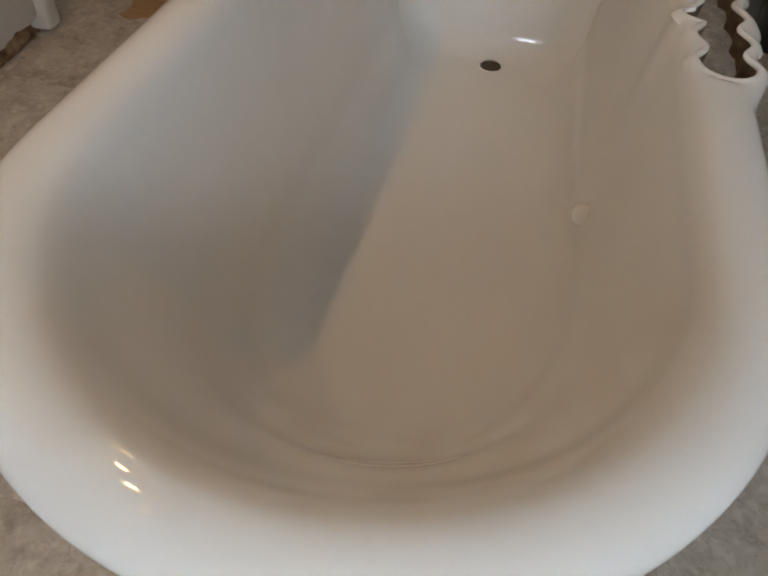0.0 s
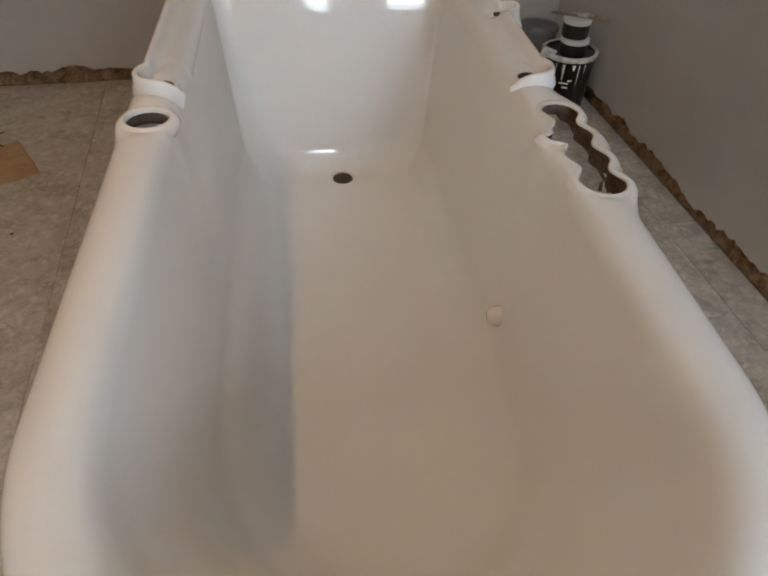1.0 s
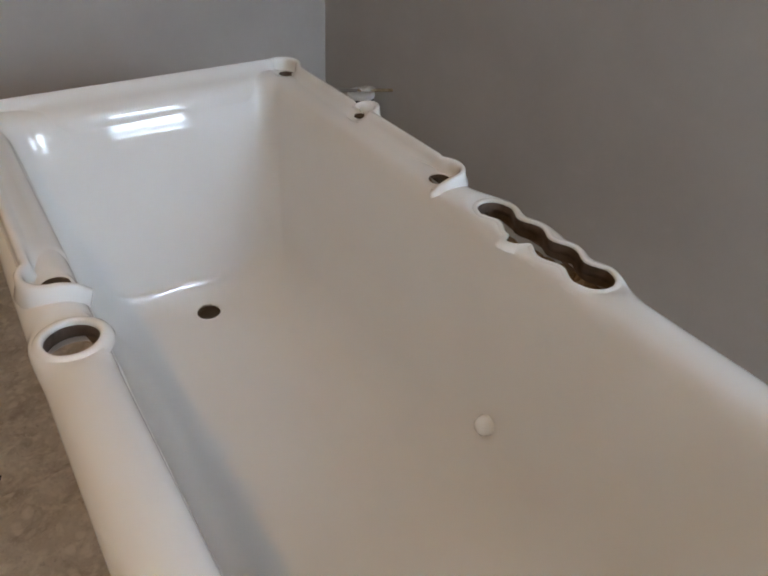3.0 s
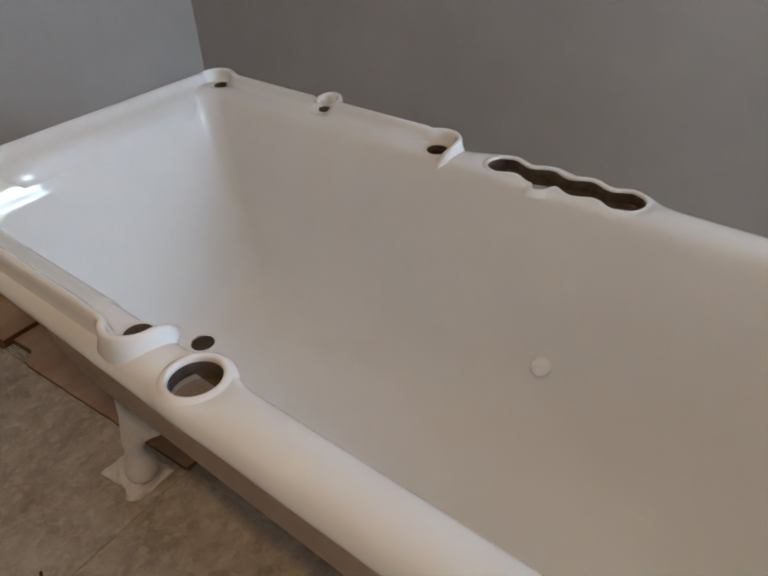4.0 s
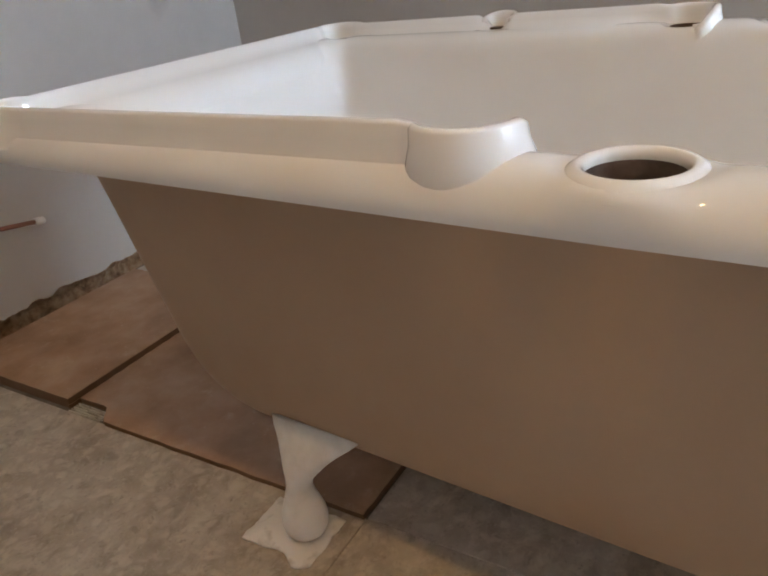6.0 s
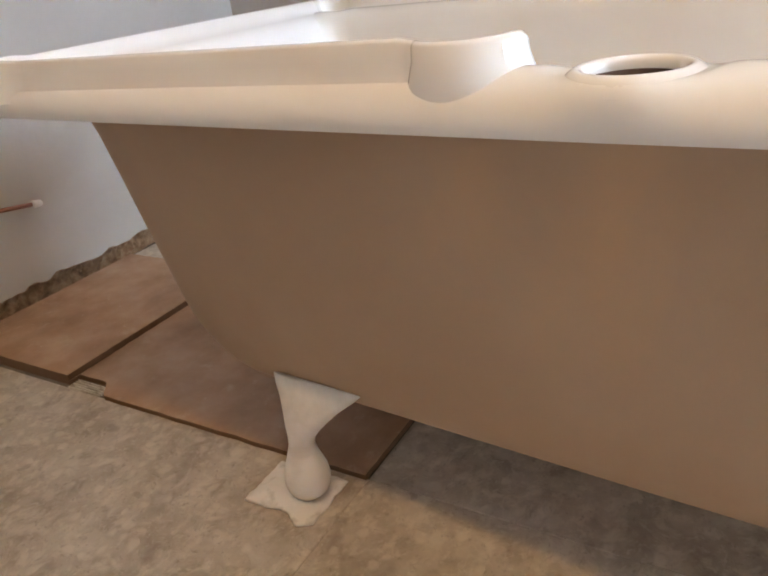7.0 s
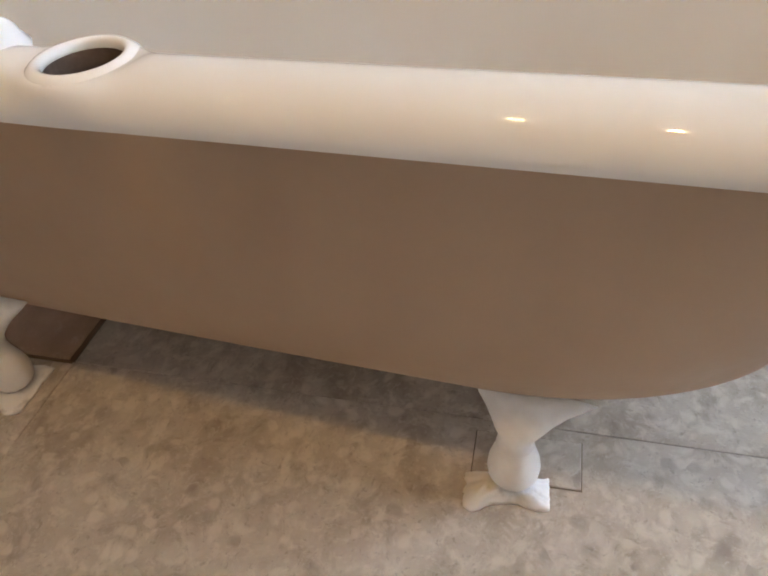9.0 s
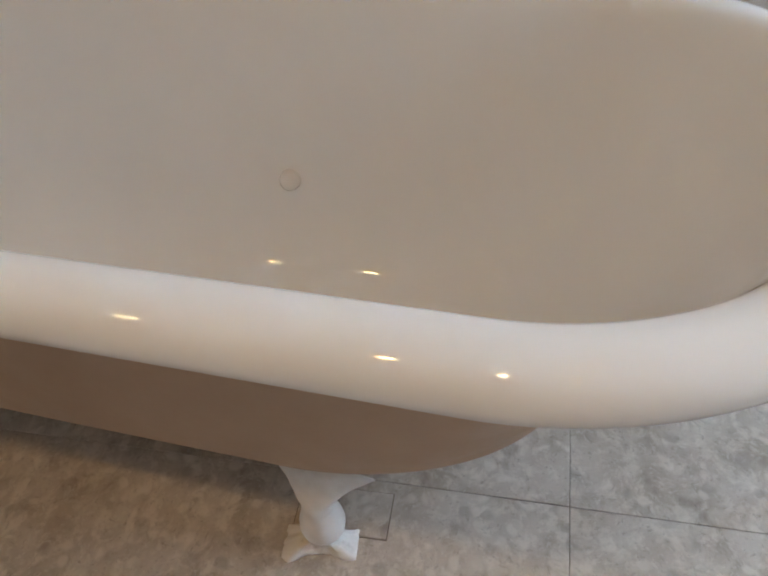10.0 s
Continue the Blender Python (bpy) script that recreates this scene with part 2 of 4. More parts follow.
wire(OUTSIDE, ramp(OUTSIDE, wavy.outputs[0], [(0.0, (0.36, 0.49, 0.60)), (0.27, (0.42, 0.56, 0.70)), (0.33, (0.20, 0.27, 0.33)), (0.50, (0.18, 0.25, 0.31)), (0.58, (0.60, 0.80, 1.0))]), glow.inputs["Emission Color"])
glow.inputs["Emission Strength"].default_value = 76
# Dark brown of splinters; also the painted shade of the plug and socket holes.
DARK = material("dark_debris_and_hole_shade", (0.06, 0.043, 0.03), 0.9)
BRIGHT = material("orange_plastic", (0.75, 0.12, 0.03), 0.45)

# ---- mesh helpers ----


def mesh_of(name, verts, faces, mats, index=None, smooth=False):
    me = bpy.data.meshes.new(name)
    me.from_pydata([tuple(p) for p in verts], [], [tuple(f) for f in faces])
    for m in mats if isinstance(mats, (list, tuple)) else [mats]:
        me.materials.append(m)
    if index is not None:
        me.polygons.foreach_set("material_index", index)
    me.polygons.foreach_set("use_smooth", [smooth] * len(me.polygons))
    me.update()
    return me


def part(name, bm, mat, parent, label="", m=None, smooth=False):
    """Links a bmesh (or a mesh) as one mesh object under a thing or a part."""
    if isinstance(bm, bmesh.types.BMesh):
        me = bpy.data.meshes.new(name)
        bmesh.ops.recalc_face_normals(bm, faces=bm.faces)
        for f in bm.faces:
            f.smooth = smooth
        bm.to_mesh(me)
        bm.free()
        me.materials.append(mat)
    else:
        me = bm
    ob = new(name, me)
    if parent is not None:
        ob.parent = parent
    if m is not None:
        ob.matrix_basis = m
    return tagged(ob, label)


def box(x0, y0, z0, x1, y1, z1, bevel=0.0, segments=2):
    bm = bmesh.new()
    m = Matrix.Translation(((x0 + x1) / 2, (y0 + y1) / 2, (z0 + z1) / 2)) @ Matrix.Diagonal((x1 - x0, y1 - y0, z1 - z0, 1))
    bmesh.ops.create_cube(bm, size=1.0, matrix=m)
    if bevel:
        bmesh.ops.bevel(bm, geom=bm.edges[:], offset=bevel, segments=segments, affect="EDGES", profile=0.5)
    return bm


def turned(profile, seg=40, squash=1.0, close=True):
    """A body turned about z from (radius, height) pairs."""
    bm = bmesh.new()
    rings = [[bm.verts.new((r * math.cos(2 * math.pi * k / seg), squash * r * math.sin(2 * math.pi * k / seg), z)) for k in range(seg)] for r, z in profile]
    for a, b in zip(rings, rings[1:]):
        for k in range(seg):
            bm.faces.new((a[k], a[(k + 1) % seg], b[(k + 1) % seg], b[k]))
    if close:
        bm.faces.new(rings[0][::-1])
        bm.faces.new(rings[-1])
    return bm


def rod(points, radius, seg=10):
    """A round bar along points."""
    bm = bmesh.new()
    pts = [Vector(p) for p in points]
    rings = []
    for n, p in enumerate(pts):
        way = (pts[min(n + 1, len(pts) - 1)] - pts[max(n - 1, 0)]).normalized()
        side = way.cross(Vector((0.3, 0.2, 1.0))).normalized()
        up = side.cross(way)
        r = radius[n] if isinstance(radius, (list, tuple)) else radius
        rings.append([bm.verts.new(p + r * (math.cos(a) * side + math.sin(a) * up)) for a in (2 * math.pi * k / seg for k in range(seg))])
    for a, b in zip(rings, rings[1:]):
        for k in range(seg):
            bm.faces.new((a[k], a[(k + 1) % seg], b[(k + 1) % seg], b[k]))
    bm.faces.new(rings[0][::-1])
    bm.faces.new(rings[-1])
    return bm


def thing(name, label, category, m=None, group="", kind=""):
    ob = new(name)
    ob.empty_display_size = 0.05
    if m is not None:
        ob.matrix_world = m
    return tagged(ob, label, category, group, kind)


# ---- the room ----


def plaster_sheet(name, length, height, foot, seed, m, label, mat=PLASTER):
    """A skim of plaster 18 mm thick on a wall, its lower edge broken off raggedly. It lies along x from 0, faces -y."""
    n = int(length / 0.012)
    verts, faces = [], []
    rows = [None, 0.14, 0.3, 0.7, 1.3, height]
    for k in range(n + 1):
        x = length * k / n
        q = Vector((x * 3.1, seed, 0))
        low = foot + 0.022 * noise.noise(q) + 0.014 * noise.noise(q * 3.7) + 0.010 * noise.noise(q * 9.3) + 0.007 * noise.noise(q * 27)
        low = max(0.012, low)
        for z in rows:
            verts.append((x, 0.0, low if z is None else z))
        verts.append((x, 0.02, low + 0.004))
    w = len(rows) + 1
    for k in range(n):
        a, b = k * w, (k + 1) * w
        for r in range(len(rows) - 1):
            faces.append((a + r, b + r, b + r + 1, a + r + 1))
        faces.append((a, a + w - 1, b + w - 1, b))
    me = mesh_of(name, verts, faces, mat, smooth=False)
    return tagged(part(name, me, None, None, m=m), label, "wall", kind="structure")


def bare_wall(name, x0, x1, y0, y1, z1, label, mat=RUBBLE):
    return tagged(part(name, box(x0, y0, -0.05, x1, y1, z1), mat, None, m=ROOM), label, "wall", kind="structure")


def rubble_strip(name, length, m, seed):
    """The rough broken strip of wall laid bare below the plaster."""
    n, rows = int(length / 0.012), 12
    verts, faces = [], []
    for k in range(n + 1):
        for r in range(rows + 1):
            x, z = length * k / n, -0.01 + 0.16 * r / rows
            q = Vector((x, seed, z))
            verts.append((x, 0.009 - 0.016 * noise.noise(q * 22) - 0.010 * noise.noise(q * 60) - 0.004 * (z < 0.03), z))
    for k in range(n):
        for r in range(rows):
            a, b = k * (rows + 1) + r, (k + 1) * (rows + 1) + r
            faces.append((a, b, b + 1, a + 1))
    me = mesh_of(name, verts, faces, RUBBLE)
    return tagged(part(name, me, None, None, m=m), "bare brown crumbling wall base below broken plaster", "wall base", kind="structure")


far_end = LEFT - 1.0
bare_wall("wall_far", far_end - 0.2, 0.2, 0.03, 0.25, HIGH, "solid far wall behind the grey plaster")
bare_wall("wall_right", 0.03, 0.25, BACK - 0.2, 0.03, HIGH, "solid side wall behind the grey plaster")
plaster_sheet("plaster_far", -far_end, HIGH, 0.050, 3.0, ROOM @ pose(far_end, 0, 0), "bare grey skimmed plaster wall with a damp stain and ragged lower edge", PLASTER_FAR)
plaster_sheet("plaster_right", -BACK, HIGH, 0.054, 8.0, ROOM @ pose(0, 0, 0, 0, 0, -90), "bare grey skimmed plaster side wall with ragged lower edge")
rubble_strip("wall_base_far", -far_end, ROOM @ pose(far_end, 0.015, 0), 2.0)
rubble_strip("wall_base_right", -BACK, ROOM @ pose(0.015, 0, 0, 0, 0, -90), 5.0)
# left wall, which ends at a doorway
DOOR_Y = -0.86
bare_wall("wall_left", LEFT - 0.2, LEFT - 0.03, BACK, DOOR_Y - 0.02, HIGH, "solid left wall behind the grey plaster")
plaster_sheet("plaster_left", DOOR_Y - BACK, HIGH, 0.05, 14.0, ROOM @ pose(LEFT, BACK, 0, 0, 0, 90), "bare grey plaster wall ending at a doorway")
rubble_strip("wall_base_left", DOOR_Y - BACK, ROOM @ pose(LEFT - 0.015, BACK, 0, 0, 0, 90), 9.0)
tagged(part("trim", box(LEFT - 0.2, DOOR_Y - 0.02, 0.012, LEFT + 0.03, DOOR_Y + 0.045, HIGH, 0.018, 4), PAINT, None, m=ROOM, smooth=True), "white painted rounded post at the end of the wall", "trim", kind="structure")
bare_wall("wall_recess", far_end - 0.2, far_end, DOOR_Y - 0.4, 0.03, HIGH, "plain wall closing the space past the doorway", PLASTER)
bare_wall("wall_recess_side", far_end, LEFT - 0.2, DOOR_Y - 0.2, DOOR_Y - 0.04, HIGH, "plain wall closing the space past the doorway", PLASTER)
# back wall with the window
wx0, wx1, wz0, wz1 = WIN_X - WIN_W / 2, WIN_X + WIN_W / 2, WIN_Z - WIN_H / 2, WIN_Z + WIN_H / 2
bm = bmesh.new()
for x0, x1, z0, z1 in ((LEFT - 0.2, wx0, -0.05, HIGH), (wx1, 0.03, -0.05, HIGH), (wx0, wx1, -0.05, wz0), (wx0, wx1, wz1, HIGH)):
    bmesh.ops.create_cube(bm, size=1, matrix=Matrix.Translation(((x0 + x1) / 2, BACK - 0.13, (z0 + z1) / 2)) @ Matrix.Diagonal((x1 - x0, 0.26, z1 - z0, 1)))
tagged(part("wall_back", bm, PLASTER, None, m=ROOM), "grey plaster wall with a window opening", "wall", kind="structure")
win = thing("window_1", "white window frame standing open to cool daylight", "window", ROOM @ pose(WIN_X, BACK - 0.16, WIN_Z), kind="structure")
for x0, x1, z0, z1, nm in ((-WIN_W / 2, -WIN_W / 2 + 0.06, -WIN_H / 2, WIN_H / 2, "window_frame"), (WIN_W / 2 - 0.06, WIN_W / 2, -WIN_H / 2, WIN_H / 2, "window_frame"),
                           (-WIN_W / 2 + 0.06, WIN_W / 2 - 0.06, -WIN_H / 2, -WIN_H / 2 + 0.06, "window_frame"), (-WIN_W / 2 + 0.06, WIN_W / 2 - 0.06, WIN_H / 2 - 0.06, WIN_H / 2, "window_frame"),
                           (LIGHTS[0][1] + 0.01, LIGHTS[1][0] - 0.01, -WIN_H / 2 + 0.06, WIN_H / 2 - 0.06, "mullion")):
    part(nm, box(x0, -0.03, z0, x1, 0.03, z1, 0.004), PAINT, win)
tagged(part("backdrop", box(WIN_X - 1.5, BACK - 0.62, WIN_Z - 1.2, WIN_X + 1.5, BACK - 0.60, WIN_Z + 1.3), OUTSIDE, None, m=ROOM), "bright pale sky over dark greenery outside", "backdrop", kind="structure")
tagged(part("ceiling", box(far_end - 0.2, BACK - 0.26, HIGH, 0.25, 0.25, HIGH + 0.1), CEIL, None, m=ROOM), "plain white painted ceiling", "ceiling", kind="structure")
for sx, sy in SPOTS:
    dl = thing("ceiling_light", "small white ceiling light with a warm glowing lens", "ceiling light", pose(sx, sy, HIGH), group="ceiling lights")
    part("rose", turned([(0.001, 0.0), (0.045, 0.0), (0.045, -0.008), (0.03, -0.016), (0.014, -0.02), (0.014, -0.075), (0.001, -0.075)], 32), PAINT, dl, "white ceiling rose", smooth=False)
    part("lens", turned([(0.014, -0.074), (0.020, -0.078), (0.020, -0.094), (0.012, -0.099), (0.001, -0.100)], 24), BULB, dl, "glowing lens", smooth=True)

# ---- the bath ----
CX = -0.0165
INNER = [  # half width, front, back, corner radius, height: basin from its floor up and over the rolled rim
    (0.03, 0.62, 1.48, 0.03, 0.149), (0.12, 0.53, 1.53, 0.075, 0.149), (0.16, 0.485, 1.555, 0.085, 0.153), (0.184, 0.45, 1.578, 0.082, 0.166), (0.207, 0.418, 1.597, 0.072, 0.192),
    (0.228, 0.385, 1.606, 0.062, 0.233), (0.238, 0.345, 1.617, 0.054, 0.29), (0.248, 0.30, 1.630, 0.048, 0.36), (0.258, 0.252, 1.643, 0.042, 0.44), (0.2685, 0.197, 1.656, 0.038, 0.52),
    (0.2765, 0.166, 1.670, 0.037, 0.565), (0.2815, 0.151, 1.679, 0.038, 0.584), (0.291, 0.139, 1.692, 0.04, 0.5975), (0.306, 0.126, 1.709, 0.045, 0.6045), (0.322, 0.112, 1.725, 0.05, 0.606),
    (0.337, 0.096, 1.74, 0.055, 0.603), (0.350, 0.083, 1.753, 0.06, 0.596), (0.358, 0.074, 1.761, 0.065, 0.586), (0.3605, 0.071, 1.764, 0.065, 0.576), (0.3585, 0.073, 1.762, 0.065, 0.567)]
OUTER = [(0.351, 0.082, 1.754, 0.06, 0.569), (0.342, 0.092, 1.745, 0.058, 0.588), (0.325, 0.112, 1.725, 0.055, 0.594), (0.305, 0.134, 1.706, 0.055, 0.588), (0.291, 0.155, 1.685, 0.06, 0.565),
         (0.281, 0.182, 1.670, 0.054, 0.53), (0.270, 0.232, 1.655, 0.055, 0.44), (0.261, 0.28, 1.643, 0.06, 0.36),
         (0.252, 0.316, 1.635, 0.066, 0.29), (0.240, 0.341, 1.626, 0.074, 0.236), (0.221, 0.354, 1.611, 0.082, 0.192), (0.194, 0.372, 1.592, 0.09, 0.160), (0.152, 0.405, 1.565, 0.09, 0.143),
         (0.12, 0.46, 1.53, 0.08, 0.138), (0.03, 0.62, 1.48, 0.03, 0.139)]


def plan_ring(hw, yf, yb, rc, z, yc=0.43):
    """One level of the bath: half ellipse at the round end, straight sides, square end with rounded corners."""
    hw *= 0.983
    yc = max(yc, yf + min(hw, 0.12) + (0.12 if hw > 0.1 else 0.0))
    yc = yc + 0.25 * max(0.0, 0.606 - z)
    pts = [(-hw * math.cos(math.pi * k / 72), yc - (yc - yf) * math.sin(math.pi * k / 72)) for k in range(73)]
    pts += [(hw, yc + (yb - rc - yc) * k / 150) for k in range(1, 151)]
    pts += [(hw - rc + rc * math.cos(math.pi * k / 20), yb - rc + rc * math.sin(math.pi * k / 20)) for k in range(1, 11)]
    pts += [(hw - rc - 2 * (hw - rc) * k / 50, yb) for k in range(1, 51)]
    pts += [(-hw + rc - rc * math.sin(math.pi * k / 20), yb - rc + rc * math.cos(math.pi * k / 20)) for k in range(1, 11)]
    pts += [(-hw, yb - rc - (yb - rc - yc) * k / 150) for k in range(1, 150)]
    return [(CX + x * (1 - 0.034 * max(0.0, y - 1.0)), y, z) for x, y in pts]


def smoothed(levels, steps):
    """More levels between the given ones, on a smooth curve."""
    a, out = np.array(levels), []
    for n in range(len(a) - 1):
        p0, p1, p2, p3 = a[max(n - 1, 0)], a[n], a[n + 1], a[min(n + 2, len(a) - 1)]
        for t in np.arange(steps) / steps:
            out.append(0.5 * (2 * p1 + (p2 - p0) * t + (2 * p0 - 5 * p1 + 4 * p2 - p3) * t * t + (3 * p1 - p0 - 3 * p2 + p3) * t ** 3))
    return [tuple(float(q) for q in row) for row in out] + [levels[-1]]


HOLE = (-0.326, 0.991)                       # round tap hole in the left rim
SLOT0, SLOT1 = (0.309, 0.774), (0.313, 0.984)  # lobed tap opening in the right rim, from end to end


def slot_outline(grow=0.0):
    """The wavy outline of the tap opening: swellings at both ends and in the middle."""
    n, pts = 48, []
    for side in (1, -1):
        for k in range(n + 1):
            s = k / n if side > 0 else 1 - k / n
            y = SLOT0[1] + (SLOT1[1] - SLOT0[1]) * s
            x = SLOT0[0] + (SLOT1[0] - SLOT0[0]) * s
            width = 0.0262 + 0.0065 * math.cos(2 * math.pi * 3 * s + (0.35 if side > 0 else -0.3)) - 0.004 * s
            if side < 0:
                width += 0.021 * math.exp(-(((y - 0.897) / 0.0125) ** 4))
            pts.append((x + side * (width + grow), y))
        end, a0 = ((SLOT1, 0) if side > 0 else (SLOT0, math.pi))
        r = (0.027 if side > 0 else 0.031) + grow
        pts += [(end[0] + r * math.cos(a0 + math.pi * k / 16), end[1] + r * math.sin(a0 + math.pi * k / 16)) for k in range(1, 16)]
    return pts


SLOT = np.array(slot_outline())


SOCKETS = ((-0.318, 1.109, 0.019), (0.298, 1.109, 0.019), (-0.32, 1.70, 0.018), (0.304, 1.694, 0.017), (0.320, 1.395, 0.013))


def ease(a, b, x):
    t = min(1.0, max(0.0, (x - a) / (b - a)))
    return t * t * (3 - 2 * t)


def rim_bumps(p):
    """Raised lips round the openings, flat seats round the sockets, and the rim swelling outwards beside them."""
    x, y, z = p
    if z < 0.36 or y < 0.6:
        return p
    outer = abs(x - CX) > 0.329
    keep = ease(0.566, 0.592, z) if outer else ease(0.575, 0.597, z)
    if x < 0 and 0.8 < y < 1.2:
        near = math.exp(-(((y - HOLE[1]) / 0.034) ** 2))
        x -= 0.005 * near * ease(0.316, 0.359, -x) * ease(0.560, 0.59, z)
        x += 0.002 * near * ease(0.42, 0.60, z) * (1 - ease(0.275, 0.320, CX - x))
        d = math.hypot(x - HOLE[0], y - HOLE[1])
        aim = 0.6015
        z += keep * (1 - ease(0.040, 0.060, d)) * (aim - z)
    elif x > 0 and 0.65 < y < 1.1:
        wave = math.exp(-(((y - 1.0) / 0.032) ** 2)) + 1.1 * math.exp(-(((y - 0.895) / 0.045) ** 2)) + 0.7 * math.exp(-(((y - 0.78) / 0.032) ** 2))
        x += 0.018 * ease(0.306, 0.333, x) * (wave + 0.6 * ease(0.69, 0.75, y) * (1 - ease(1.03, 1.08, y))) * (0.3 + 0.7 * ease(0.560, 0.59, z))
        x -= 0.003 * math.exp(-(((y - 0.897) / 0.035) ** 2)) * ease(0.42, 0.60, z) * (1 - ease(0.275, 0.325, x - CX))
        d = float(np.min(np.hypot(SLOT[:, 0] - x, SLOT[:, 1] - y)))
        aim = 0.600
        z += keep * (1 - ease(0.008, 0.022, d)) * (aim - z)
    for sx, sy, r in SOCKETS:
        d = math.hypot(x - sx, y - sy)
        if d < 0.05:
            z += keep * (1 - ease(0.022, 0.034, d)) * (0.600 - z)
    return (x, y, z)


def build_bath():
    inner, outer = smoothed(INNER, 3), smoothed(OUTER, 2)
    rings = [[rim_bumps(p) for p in plan_ring(*lv)] for lv in inner] + [plan_ring(*lv) for lv in outer]
    n = len(rings[0])
    verts = [p for ring in rings for p in ring]
    faces, index = [], []
    for a in range(len(rings) - 1):
        for k in range(n):
            faces.append((a * n + k, (a + 1) * n + k, (a + 1) * n + (k + 1) % n, a * n + (k + 1) % n))
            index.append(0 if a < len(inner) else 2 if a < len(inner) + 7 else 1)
    faces += [tuple(range(n)), tuple(range((len(rings) - 1) * n, len(rings) * n))[::-1]]
    index += [0, 1]
    me = mesh_of("bath_solid", verts, faces, [ENAMEL, HULL, SHADED_IRON], index, True)
    bm = bmesh.new()
    bm.from_mesh(me)
    bmesh.ops.recalc_face_normals(bm, faces=bm.faces)
    bm.to_mesh(me)
    bm.free()
    solid = new("bath_solid", me)
    cutters = []

    def cut(outline, z0, z1):
        m = len(outline)
        vs = [(x, y, z0) for x, y in outline] + [(x, y, z1) for x, y in outline]
        fs = [tuple(range(m))[::-1], tuple(range(m, 2 * m))] + [(k, (k + 1) % m, m + (k + 1) % m, m + k) for k in range(m)]
        ob = new("cutter", mesh_of("cutter", vs, fs, [SHADED_IRON]))
        cutters.append(ob)
        mod = solid.modifiers.new("hole", "BOOLEAN")
        mod.operation, mod.object, mod.solver = "DIFFERENCE", ob, "EXACT"

    def disc(x, y, r, seg=36, wobble=0.0):
        return [(x + (r + wobble * math.sin(3 * a + 1)) * math.cos(a), y + (r + wobble * math.sin(2 * a)) * math.sin(a)) for a in (2 * math.pi * k / seg for k in range(seg))]

    cut(disc(0.002, 1.524, 0.026), 0.10, 0.25)
    cut(disc(*HOLE, 0.033), 0.568, 0.7)
    cut(slot_outline(0.002), 0.568, 0.7)
    for x, y, r in SOCKETS:
        cut(disc(x, y, r, 24), 0.57, 0.7)
    bpy.context.view_layer.update()
    done = bpy.data.meshes.new_from_object(solid.evaluated_get(bpy.context.evaluated_depsgraph_get()))
    for ob in (solid, *cutters):
        bpy.data.objects.remove(ob)
    pieces = []
    for want, nm, mat in ((0, "basin", ENAMEL), (1, "outer_shell", HULL), (2, "rim_underside", SHADED_IRON)):
        bm = bmesh.new()
        bm.from_mesh(done)
        bmesh.ops.delete(bm, geom=[f for f in bm.faces if f.material_index != want], context="FACES")
        me = bpy.data.meshes.new(nm)
        for f in bm.faces:
            f.material_index = 0
            f.smooth = True
        for e in bm.edges:
            e.smooth = not (len(e.link_faces) == 2 and e.calc_face_angle(0) > radians(50))
        bm.to_mesh(me)
        bm.free()
        me.materials.append(mat)
        pieces.append(me)
    return pieces


bath = thing("bathtub", "white enamelled roll-top cast iron bathtub with taupe outside on claw feet", "bathtub")
basin_mesh, shell_mesh, under_mesh = build_bath()
part("basin", basin_mesh, None, bath, "glossy white enamelled basin with rolled rim")
part("outer_shell", shell_mesh, None, bath, "matt taupe painted outside")
part("rim_underside", under_mesh, None, bath, "brown iron under the rim and inside its holes with shade painted in")


def arc(cx, cy, r, a0, a1, n):
    return [(cx + r * math.cos(radians(a0 + (a1 - a0) * k / n)), cy + r * math.sin(radians(a0 + (a1 - a0) * k / n))) for k in range(n + 1)]


def straight(a, b, n):
    return [(a[0] + (b[0] - a[0]) * k / n, a[1] + (b[1] - a[1]) * k / n) for k in range(1, n)]


